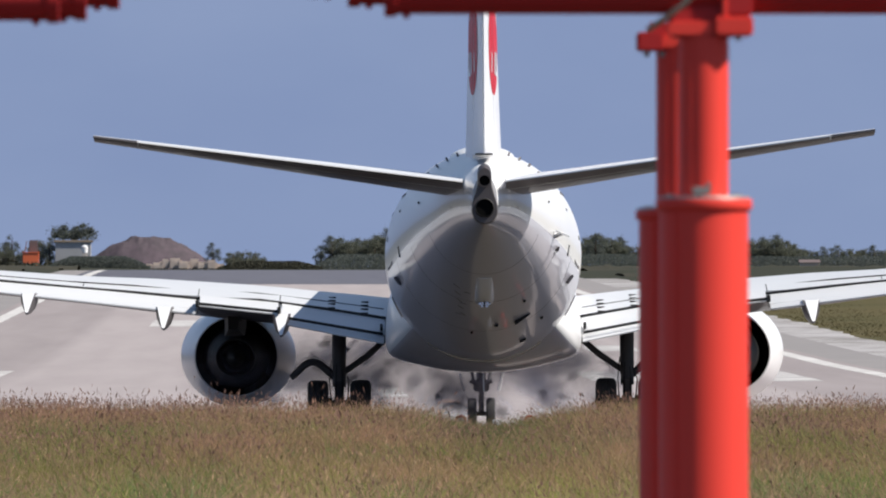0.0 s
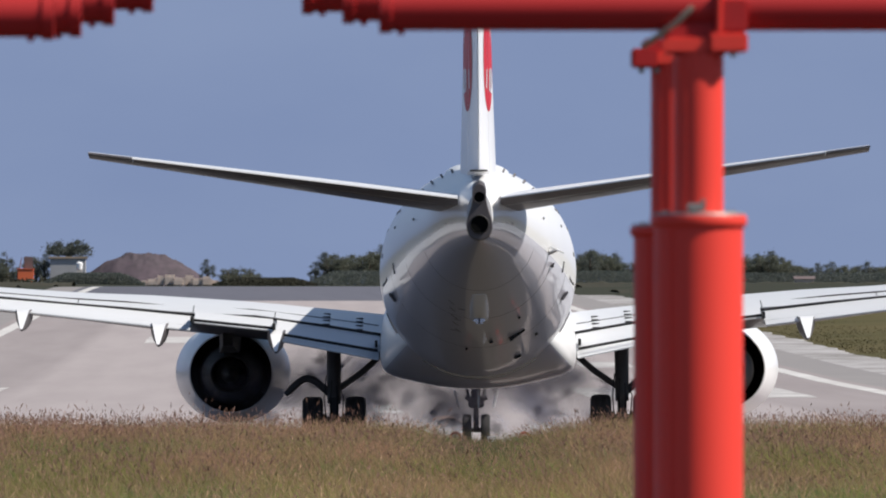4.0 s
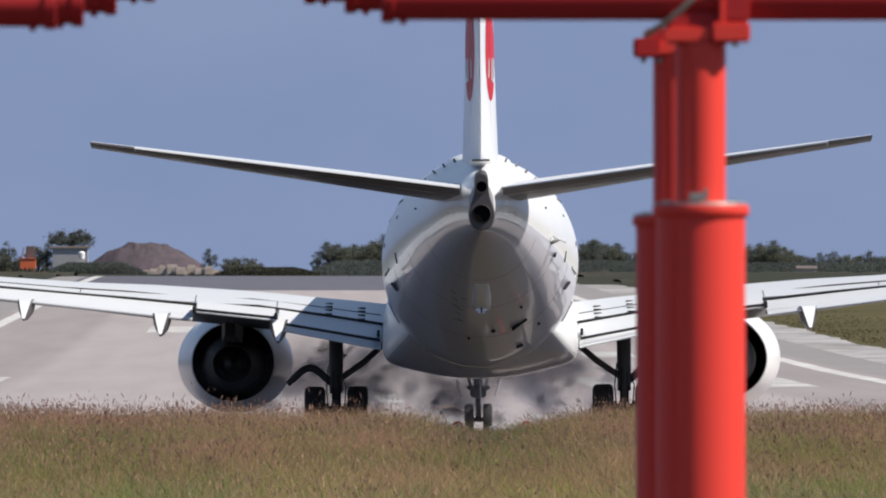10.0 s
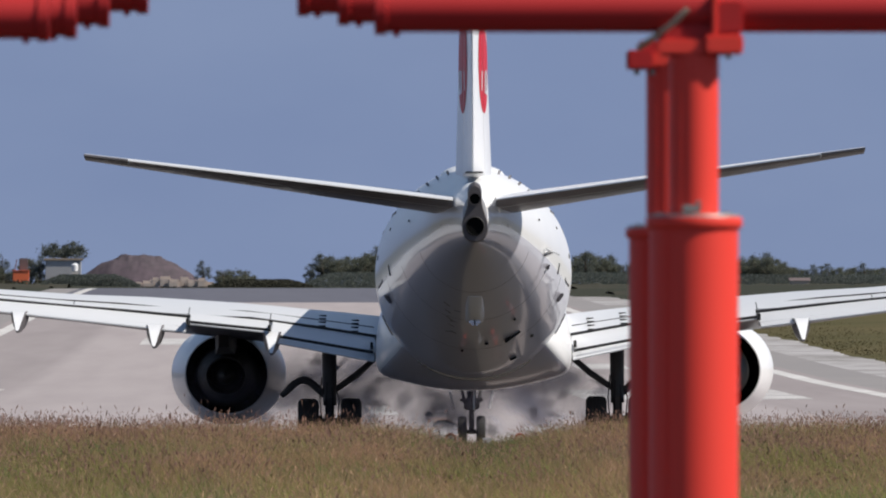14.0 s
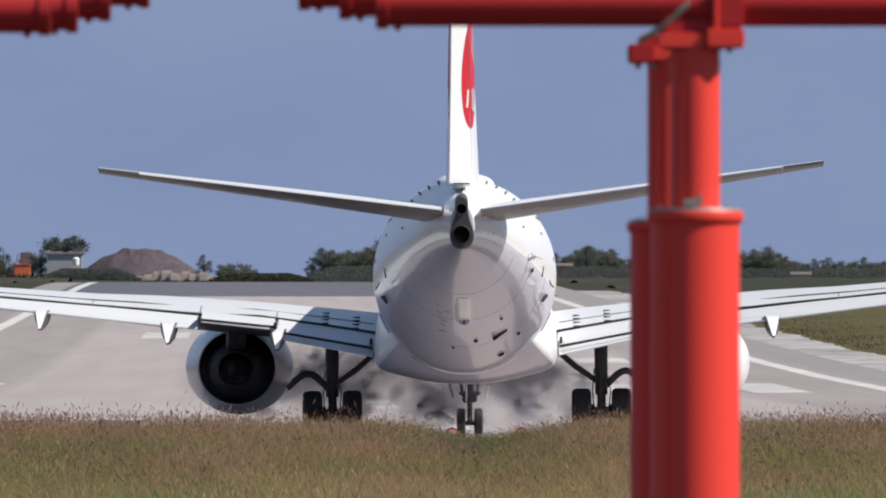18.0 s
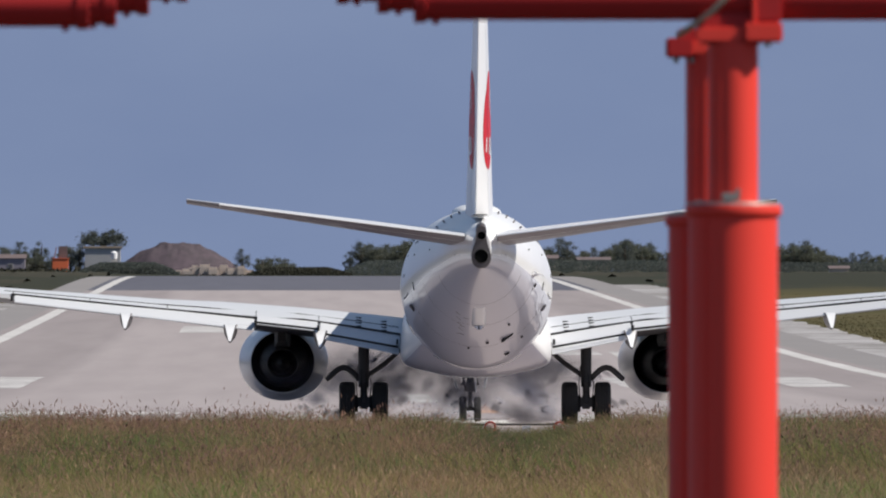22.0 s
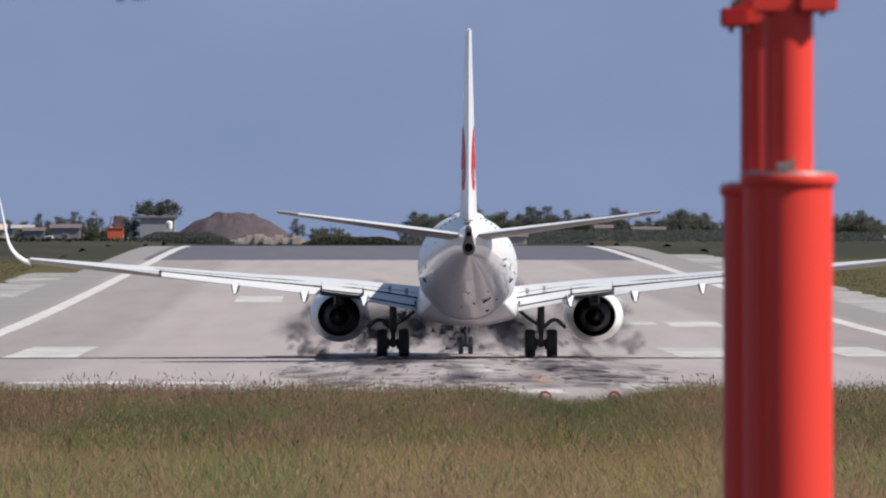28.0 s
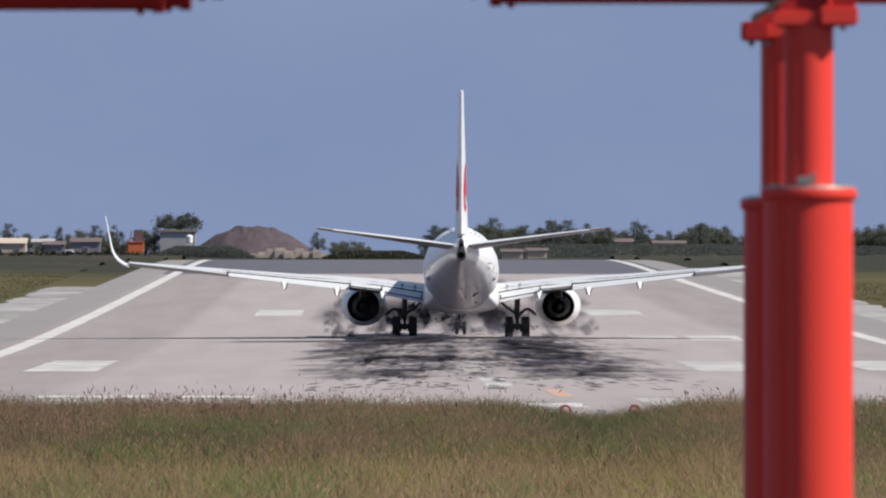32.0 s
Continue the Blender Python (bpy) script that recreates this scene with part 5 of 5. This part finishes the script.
house(24.8, 1568, 2.8, 4, 1.4, 0.4, CREAM, MASTBROWN, "small pinkish house below the tree line", False)
house(38.0, 1597, 2.4, 4, 2.7, 0.5, CREAM, MASTBROWN, "pinkish house between trees", False)
house(44.6, 1597, 4.6, 4, 2.5, 0.4, CREAM, MASTBROWN, "long pinkish house half hidden by trees", False)
house(79.0, 1567, 2.6, 4, 1.2, 0.4, CREAM, MASTBROWN, "small pale hut by the field's edge", False)
tank = thing("water_tank", "small bright white water tank", "tank", "", (-25.5, 1590, BASE + 2.4))
part("drum", lathe([(0, 0.45), (0.9, 0.5), (1.1, 0.3), (1.15, 0.02)], 20, "z"), WHITE, tank)
part("stand", box(0, 0, -1.3, 0.8, 0.8, 2.6, 0.02), PLASTER, tank)
van = thing("parked_van", "small white van parked by a rubble bank", "van", "", (-42.9, 1585, BASE - 0.05))
part("body", box(0, 0, 0.85, 1.3, 2.6, 1.1, 0.12), WHITE, van)
for dx in (-0.5, 0.5):
    part("wheel", lathe([(-0.08, 0.28), (0.08, 0.28)], 16, "x", (dx, -0.9, 0.28)), RUBBER, van)
part("rear_window", box(0, -1.31, 1.1, 0.9, 0.03, 0.4, 0.01), GLASSDARK, van)
sh = thing("equipment_shelter", "bright orange equipment shelter with brown mast", "shelter", "", (-33.2, 1584, BASE))
part("body", box(0, 0, 1.2, 2.3, 2.2, 2.4, 0.05), SHELTER, sh)
part("roof", box(0, 0, 2.45, 2.5, 2.4, 0.12, 0.03), SHELTER, sh)
part("mast", box(0.35, 0.9, 3.3, 1.3, 0.8, 1.9, 0.1), MASTBROWN, sh, "dull brown block behind the shelter")
part("boom", tube([(-0.9, 0.2, 2.5), (-0.6, 0.3, 4.1)], 0.06, 8), RUST, sh)


# the far side lies well beyond the end of the runway: set it off, at its true size, along the lines of sight
FAR = 1.8
for ob in [o for o in scene.objects if o.parent is None and o.name.split(".")[0] in ("tree", "house", "hedge", "mound", "rubble_bank", "stone_block", "water_tank", "parked_van", "equipment_shelter")]:
    ob.location = Vector(EYE) + FAR * (ob.location - Vector(EYE))
    ob.scale = ob.scale * FAR


# ---- the rough grass in front of the runway ----
def blades(name, rng, count, hmin, hmax, wide, lean, mat, label, y0=96, y1=193, head=None, keep=None, hollow=0.52):
    y = rng.uniform(y0, y1, count)
    x = rng.uniform(-0.040, 0.066, count) * y + rng.uniform(-0.3, 0.3, count)
    if keep is not None:
        ok = keep(x, y, rng)
        x, y = x[ok], y[ok]
        count = len(x)
    patch = np.array([noise.noise((a * 0.55, b * 0.16, 7.0)) for a, b in zip(x, y)])
    tuft = np.array([noise.noise((a * 2.4, b * 0.5, 17.0)) for a, b in zip(x, y)])
    dip = 1 - hollow * np.exp(-((x / y - 0.0212) / 0.0058) ** 2) * (y > 140)
    h = rng.uniform(hmin, hmax, count) * (1 + 0.22 * patch + 0.20 * tuft) * dip
    z = np.array([lie(v) for v in y]) - 0.10
    a = rng.uniform(-0.5 * np.pi, 0.5 * np.pi, count)
    side = np.stack((np.cos(a), np.sin(a) * 0.4, np.zeros(count)), 1) * (wide * rng.uniform(0.6, 1.4, count))[:, None]
    b = np.stack((x, y, z), 1)
    bend = np.stack((rng.normal(-0.08, lean, count), rng.normal(0, lean, count), np.zeros(count)), 1) * h[:, None]
    mid = b + bend * 0.35 + np.stack((0 * h, 0 * h, h * 0.6), 1)
    tip = b + bend + np.stack((0 * h, 0 * h, h), 1)
    v = np.stack((b - side, b + side, mid + side * 0.8, mid - side * 0.8, tip), 1)
    per, quads, tris = 5, [(0, 1, 2, 3)], [(3, 2, 4)]
    if head:
        ln, wd = head
        s2 = np.stack((np.cos(a), np.sin(a) * 0.3, np.zeros(count)), 1) * (wd * rng.uniform(0.6, 1.4, count))[:, None]
        up = np.stack((bend[:, 0] * 0.8, bend[:, 1] * 0.8, 0.6 * h), 1)
        up *= (ln * rng.uniform(0.6, 1.4, count) / np.linalg.norm(up, axis=1))[:, None]
        f2 = s2[:, [1, 0, 2]] * (-2.0, 1.0, 1.0) * np.where(np.sin(a) > 0, -1.0, 1.0)[:, None]
        hv = np.stack((tip - up * 0.6, tip - up * 0.1 + s2, tip + up * 0.5, tip - up * 0.1 - s2, tip - up * 0.1 + f2, tip - up * 0.1 - f2), 1)
        v = np.concatenate((v, hv), 1)
        per, quads = 11, [(0, 1, 2, 3), (5, 6, 7, 8), (5, 9, 7, 10)]
    v = v.reshape(-1, 3)
    base = (np.arange(count) * per)[:, None]
    q = np.concatenate([base + np.array(t) for t in quads]).reshape(-1, 4)
    t3 = np.concatenate([base + np.array(t) for t in tris]).reshape(-1, 3)
    me = bpy.data.meshes.new(name)
    me.vertices.add(len(v))
    me.vertices.foreach_set("co", v.astype(np.float32).ravel())
    loops = np.concatenate((q.ravel(), t3.ravel()))
    me.loops.add(len(loops))
    me.loops.foreach_set("vertex_index", loops.astype(np.int32))
    me.polygons.add(len(q) + len(t3))
    starts = np.concatenate((np.arange(len(q)) * 4, len(q) * 4 + np.arange(len(t3)) * 3))
    me.polygons.foreach_set("loop_start", starts.astype(np.int32))
    me.update(calc_edges=True)
    me.validate()
    # a meadow is lit as one soft surface: each blade leans only a little from the common normal
    n = np.array((0.0, -0.50, 0.85)) + rng.normal(0, 0.36, (count, 3))
    n /= np.linalg.norm(n, axis=1)[:, None]
    me.normals_split_custom_set_from_vertices(np.repeat(n, per, axis=0).tolist())
    return tagged(put(name, me, mat), label, "grass", kind="stuff")


rg = np.random.default_rng(21)


def far_more(x, y, r):
    """Seed heads and dry stalks thin out towards the near side, in drifts."""
    drift = np.array([noise.noise((a * 0.35, b * 0.10, 51.0)) for a, b in zip(x, y)])
    return r.random(len(x)) < np.clip((y - 118) / 48, 0.16, 1.0) * np.clip(0.62 + 1.7 * drift, 0.08, 1)


def near_more(x, y, r):
    drift = np.array([noise.noise((a * 0.55, b * 0.10, 31.0)) for a, b in zip(x, y)])
    return drift + 0.3 * r.random(len(x)) > np.clip(np.abs(y - 150) / 110, 0.28, 0.45)


def near_straw(x, y, r):
    """Straw is thick at the near side and breaks up into drifts further out."""
    drift = np.array([noise.noise((a * 0.5, b * 0.12, 77.0)) for a, b in zip(x, y)])
    return r.random(len(x)) < np.clip((112 - y) / 14, 0.0, 1.0) + np.clip(0.25 + 1.8 * drift, 0, 0.8)


grass_green = blades("grass", rg, 205000, 0.55, 0.88, 0.0032, 0.5, GRASS_GREEN, "dense olive green grass before the runway end", y0=120)
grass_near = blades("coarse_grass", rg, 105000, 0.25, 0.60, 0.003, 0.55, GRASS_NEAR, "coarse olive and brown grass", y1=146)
grass_dry = blades("dry_grass", rg, 125000, 0.58, 0.93, 0.0026, 0.40, GRASS_DRY, "dry straw-coloured grass stalks", keep=far_more)
grass_seed = blades("seeding_grass", rg, 52000, 0.64, 0.93, 0.0022, 0.34, SEED, "tall grass with brown seed heads", head=(0.045, 0.009), keep=far_more)
blades("straw_grass", rg, 13000, 0.4, 0.9, 0.0032, 0.42, STRAW, "tall pinkish straw stalks in the near grass", y1=126, head=(0.12, 0.004))
blades("straw_grass", rg, 52000, 0.35, 0.64, 0.0026, 0.5, STRAW, "dense pinkish straw at the near side of the meadow", y0=86, y1=128, head=(0.10, 0.004), keep=near_straw)


def in_clumps(seed, least, near=None):
    """Keeps only what stands in small clumps, more of it towards the near side if asked."""
    def keep(x, y, r):
        spot = np.array([noise.noise((a * 0.45, b * 0.07, seed)) + 0.6 * noise.noise((a * 2.6, b * 0.3, seed)) for a, b in zip(x, y)])
        return spot - (0 if near is None else np.clip((y - near) / 90, 0, 0.6)) + 0.12 * r.standard_normal(len(x)) > least
    return keep


pale_heads = blades("pale_seeding_grass", rg, 16000, 0.56, 0.88, 0.0035, 0.36, STALK_PALE, "pale straw-coloured grass in scattered clumps", head=(0.065, 0.005), keep=in_clumps(91.0, 0.10))
lush = blades("lush_grass", rg, 70000, 0.56, 0.84, 0.0075, 0.5, LUSH, "yellow-green grass in small clumps", keep=in_clumps(92.0, -0.04, 126))
plumes = blades("brown_plume_grass", rg, 24000, 0.60, 0.88, 0.003, 0.42, SEED, "clumps of grass with drooping brown plumes", y0=125, head=(0.075, 0.0095), keep=in_clumps(93.0, 0.10))
# added dark layer: shade inside the pressed-down grass, put in as its colour
blades("sedge", rg, 95000, 0.54, 0.83, 0.0042, 0.55, SHADE_GRASS, "low dark grass for the shade in pressed-down grass", y0=128, hollow=0.30)


def green_patch(centre, width):
    """A patch of ranker green growth beside the hollow in the meadow."""
    def keep(x, y, r):
        ragged = np.array([noise.noise((a * 1.1, b * 0.15, 61.0)) for a, b in zip(x, y)])
        return r.random(len(x)) < np.exp(-((x / y - centre) / width) ** 2) * np.clip(0.45 + 1.6 * ragged, 0, 1)
    return keep


rank = blades("rank_grass", rg, 110000, 0.58, 0.90, 0.006, 0.55, RANK, "rank dark green grass in a patch of the meadow", y0=118, hollow=0.42, keep=green_patch(0.0275, 0.0068))
blades("rank_grass", rg, 90000, 0.54, 0.82, 0.006, 0.55, RANK, "low dark green grass under the taller stalks", y0=124, hollow=0.34, keep=green_patch(0.0165, 0.0115))
rank_weeds = blades("weeds", rg, 40000, 0.58, 0.90, 0.0065, 0.6, WEED, "patch of bright green leafy weeds", y0=128, hollow=0.46, keep=green_patch(0.0225, 0.0030))
stalks = blades("tall_grass_stalks", rg, 800, 0.78, 1.1, 0.0024, 0.30, SEED, "single tall grass stalks with brown seed heads", y0=150, head=(0.09, 0.011))
weeds = blades("weeds", rg, 110000, 0.58, 0.90, 0.0055, 0.6, WEED, "bright green leafy weeds among the grass", keep=near_more)


# ---- hot exhaust and heat haze, as soft-edged wisps ----
def haze_material(name, color, alpha, through=0.0, rim=1.0):
    """Stand-in for the shimmer of hot air, dense in the middle of each wisp and nothing at its rim."""
    m = bpy.data.materials.new(name)
    m.use_nodes = True
    nt = m.node_tree
    nt.nodes.remove(nt.nodes["Principled BSDF"])
    fade = nt.nodes.new("ShaderNodeAttribute")
    fade.attribute_name = "fade"
    amount = nt.nodes.new("ShaderNodeMapRange")
    amount.interpolation_type = "SMOOTHSTEP"
    amount.inputs["From Max"].default_value, amount.inputs["To Max"].default_value = rim, alpha
    nt.links.new(fade.outputs["Fac"], amount.inputs["Value"])
    dif, tra, clear = nt.nodes.new("ShaderNodeBsdfDiffuse"), nt.nodes.new("ShaderNodeBsdfTranslucent"), nt.nodes.new("ShaderNodeBsdfTransparent")
    dif.inputs["Color"].default_value = tra.inputs["Color"].default_value = (*color, 1)
    body, mix = nt.nodes.new("ShaderNodeMixShader"), nt.nodes.new("ShaderNodeMixShader")
    body.inputs[0].default_value = through
    nt.links.new(dif.outputs[0], body.inputs[1])
    nt.links.new(tra.outputs[0], body.inputs[2])
    nt.links.new(amount.outputs[0], mix.inputs[0])
    nt.links.new(clear.outputs[0], mix.inputs[1])
    nt.links.new(body.outputs[0], mix.inputs[2])
    nt.links.new(mix.outputs[0], nt.nodes["Material Output"].inputs["Surface"])
    return m


# dark and pale colours stand in for light bent by the hot exhaust
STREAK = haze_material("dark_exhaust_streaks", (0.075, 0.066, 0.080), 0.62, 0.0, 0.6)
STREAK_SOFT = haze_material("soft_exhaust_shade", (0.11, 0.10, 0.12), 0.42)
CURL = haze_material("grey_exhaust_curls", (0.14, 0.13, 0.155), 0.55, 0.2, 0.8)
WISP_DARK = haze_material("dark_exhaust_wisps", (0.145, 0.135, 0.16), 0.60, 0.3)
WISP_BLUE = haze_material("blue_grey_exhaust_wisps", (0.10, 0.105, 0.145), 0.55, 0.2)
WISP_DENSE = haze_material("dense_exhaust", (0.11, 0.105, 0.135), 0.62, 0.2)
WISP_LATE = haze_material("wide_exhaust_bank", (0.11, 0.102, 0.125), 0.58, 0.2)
WISP_PALE = haze_material("pale_exhaust_wisps", (0.62, 0.60, 0.62), 0.36, 0.5)


def wisps(spots, rng, mat, label, n=14, rag=0.35):
    """Soft ragged discs, one for each spot: centre, first half axis, second half axis."""
    verts, faces, fade = [], [], []
    for c, u, v in spots:
        i = len(verts)
        verts.append(tuple(c))
        fade.append(1.0)
        for j in range(n):
            a = 2 * math.pi * j / n
            r = 1 - rag * rng.random()
            verts.append(tuple(c[q] + r * (u[q] * math.cos(a) + v[q] * math.sin(a)) for q in range(3)))
            fade.append(0.0)
        faces += [(i, i + 1 + j, i + 1 + (j + 1) % n) for j in range(n)]
    me = raw_mesh("haze", (verts, faces), mat)
    me.attributes.new("fade", "FLOAT", "POINT").data.foreach_set("value", fade)
    return tagged(put("haze", me, None), label, "haze", "exhaust and heat haze", "stuff")


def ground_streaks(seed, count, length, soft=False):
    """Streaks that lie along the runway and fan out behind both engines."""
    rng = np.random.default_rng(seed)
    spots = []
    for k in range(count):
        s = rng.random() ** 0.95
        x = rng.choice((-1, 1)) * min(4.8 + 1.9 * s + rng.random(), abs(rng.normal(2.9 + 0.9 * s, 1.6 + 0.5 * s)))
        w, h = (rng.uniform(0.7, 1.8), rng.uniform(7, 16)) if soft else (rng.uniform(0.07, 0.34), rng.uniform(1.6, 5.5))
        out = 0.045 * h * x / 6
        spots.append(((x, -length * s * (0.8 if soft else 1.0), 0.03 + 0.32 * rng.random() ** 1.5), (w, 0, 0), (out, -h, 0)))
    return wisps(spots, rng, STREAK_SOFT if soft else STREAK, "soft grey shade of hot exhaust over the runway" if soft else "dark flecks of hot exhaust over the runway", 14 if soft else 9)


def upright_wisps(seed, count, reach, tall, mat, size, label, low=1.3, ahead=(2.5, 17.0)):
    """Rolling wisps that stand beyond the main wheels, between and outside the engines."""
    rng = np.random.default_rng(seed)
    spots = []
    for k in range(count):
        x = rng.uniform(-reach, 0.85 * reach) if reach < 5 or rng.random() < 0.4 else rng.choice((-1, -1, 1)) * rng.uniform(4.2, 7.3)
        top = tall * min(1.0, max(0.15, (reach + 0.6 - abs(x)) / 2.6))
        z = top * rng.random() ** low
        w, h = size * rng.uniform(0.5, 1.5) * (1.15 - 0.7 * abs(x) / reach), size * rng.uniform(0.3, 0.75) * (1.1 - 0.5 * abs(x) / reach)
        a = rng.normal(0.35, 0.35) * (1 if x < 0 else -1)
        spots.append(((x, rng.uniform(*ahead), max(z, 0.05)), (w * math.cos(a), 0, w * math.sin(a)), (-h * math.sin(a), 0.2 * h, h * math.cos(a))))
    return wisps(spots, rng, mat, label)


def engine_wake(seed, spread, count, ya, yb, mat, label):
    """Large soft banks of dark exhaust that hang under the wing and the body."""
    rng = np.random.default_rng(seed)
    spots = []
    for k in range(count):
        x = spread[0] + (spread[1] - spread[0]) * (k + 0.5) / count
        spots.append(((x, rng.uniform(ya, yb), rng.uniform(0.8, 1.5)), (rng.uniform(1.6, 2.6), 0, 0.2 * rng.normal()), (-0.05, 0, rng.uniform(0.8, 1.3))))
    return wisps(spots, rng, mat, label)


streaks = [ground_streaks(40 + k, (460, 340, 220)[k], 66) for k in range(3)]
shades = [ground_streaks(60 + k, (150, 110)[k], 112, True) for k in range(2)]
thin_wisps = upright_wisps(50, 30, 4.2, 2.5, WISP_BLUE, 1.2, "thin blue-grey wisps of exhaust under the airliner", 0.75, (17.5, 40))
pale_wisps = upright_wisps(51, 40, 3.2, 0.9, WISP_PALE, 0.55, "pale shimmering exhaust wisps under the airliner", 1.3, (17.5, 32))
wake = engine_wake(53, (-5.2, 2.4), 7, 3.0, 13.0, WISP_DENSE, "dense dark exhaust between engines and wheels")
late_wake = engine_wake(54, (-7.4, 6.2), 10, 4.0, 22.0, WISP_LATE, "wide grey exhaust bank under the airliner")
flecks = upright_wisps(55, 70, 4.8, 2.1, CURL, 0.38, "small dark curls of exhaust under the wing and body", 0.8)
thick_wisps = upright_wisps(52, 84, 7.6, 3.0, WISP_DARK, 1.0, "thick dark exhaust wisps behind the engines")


# ---- movement ----
def motions():
    # time, distance of the tail, its offset to the side, heading and pitch in degrees
    # and how far the right wing stands up, in degrees
    roll = [(0, 200, 4.18, 1, -0.1, 0.5), (13.8, 200, 4.18, 1, -0.1, 0.5), (14.5, 201.2, 4.23, 1, -0.1, 0.5), (15.5, 203.5, 4.22, 1.15, -0.06, 0.575), (16.5, 206.9, 4.19, 1.3, -0.02, 0.65), (17.5, 212, 4.18, 1.35, 0.08, 0.6),
            (18, 215.5, 4.215, 1.35, 0.13, 0.55), (18.5, 219.3, 4.28, 1.3, 0.18, 0.45), (19, 224, 4.357, 1.2, 0.23, 0.4), (20, 235.5, 4.521, 0.9, 0.38, 0.35), (21, 249, 4.636, 0.65, 0.33, 0.05), (22, 264.8, 4.68, 0.5, 0.19, 0),
            (23, 283.2, 4.865, 0.3, 0.25, 0), (24, 304.3, 4.97, 0.05, 0.25, 0), (25, 328.5, 4.65, 0.2, 0.25, 0), (25.5, 341, 4.552, 0.4, 0.25, 0), (26.5, 366.5, 4.546, 0.5, 0.3, 0), (27.5, 394, 4.59, 0.5, 0.3, 0),
            (28, 408, 4.67, 0.45, 0.3, 0), (29, 440, 4.96, 0.15, 0.4, 0), (30, 473, 5.22, -0.2, 0.45, 0), (30.5, 490, 5.305, -0.2, 0.5, 0), (31, 507, 5.25, 0, 0.5, 0), (31.5, 524, 4.995, 0.3, 0.5, 0),
            (32, 542, 4.82, 0.45, 0.5, 0)]
    rows, strut = [], []
    for t, d, side, head, pitch, bank_up in roll:
        a = radians(head)
        x, y = side + 19.0 * math.sin(a), d + 19.6 * math.cos(a)
        rows.append((t, pose(x, y, lie(y) + 0.03, pitch, -bank_up, -head)))
        gap = lie(y) + 15.6 * math.sin(radians(pitch)) - lie(y + 15.6)
        strut.append((t, pose(0, 0, -gap)))
    walk(aircraft, rows)
    # rudder about its swept hinge, degrees to the left
    foot, head = Vector((0, hinge_at(5.42), 5.42)), Vector((0, hinge_at(12.4), 12.4))
    rows = []
    for t, a in ((0, 0), (14.5, 1), (16.5, 6), (17.5, 8), (18.5, 8), (19.5, 5), (21, 4), (22, 4), (23, -2), (24, -1), (25, 2), (26.5, 0), (29, 1), (30.5, 4), (31.5, 1), (32, 0)):
        turn = Matrix.Translation(foot) @ Matrix.Rotation(radians(-a), 4, (head - foot).normalized()) @ Matrix.Translation(-foot)
        rows.append((t, Matrix.Translation((0, 0, 0.17)) @ turn))
    walk(rudder, rows)
    walk(nl, strut)  # the nose leg reaches down as the nose lifts
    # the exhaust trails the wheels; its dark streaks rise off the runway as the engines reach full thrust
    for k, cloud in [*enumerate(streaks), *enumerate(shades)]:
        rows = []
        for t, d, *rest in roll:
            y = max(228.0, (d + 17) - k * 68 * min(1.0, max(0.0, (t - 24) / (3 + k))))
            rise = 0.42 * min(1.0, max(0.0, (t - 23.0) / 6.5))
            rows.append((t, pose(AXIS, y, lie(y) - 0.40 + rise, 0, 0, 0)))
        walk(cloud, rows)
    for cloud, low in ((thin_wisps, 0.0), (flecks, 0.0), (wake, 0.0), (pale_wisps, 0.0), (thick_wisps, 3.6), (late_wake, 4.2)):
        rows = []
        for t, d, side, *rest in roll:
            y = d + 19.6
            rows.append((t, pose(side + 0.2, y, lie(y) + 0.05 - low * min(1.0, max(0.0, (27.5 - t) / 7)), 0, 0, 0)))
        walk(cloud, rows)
    # the jet blast presses the grass down once the engines run up
    for ob, low in ((grass_green, 0.15), (grass_dry, 0.20), (grass_seed, 0.18), (stalks, 0.14), (pale_heads, 0.19), (plumes, 0.15), (lush, 0.11), (rank, 0.05), (rank_weeds, 0.07), (weeds, 0.06), (grass_near, 0.03)):
        walk(ob, [(0, pose(0, 0, 0)), (15.5, pose(0, 0, 0)), (17.5, pose(0, 0, -0.25 * low)), (20.0, pose(0, 0, -0.5 * low)), (22.5, pose(0, 0, -0.75 * low)), (25.5, pose(0, 0, -low)), (32, pose(0, 0, -low))])


motions()
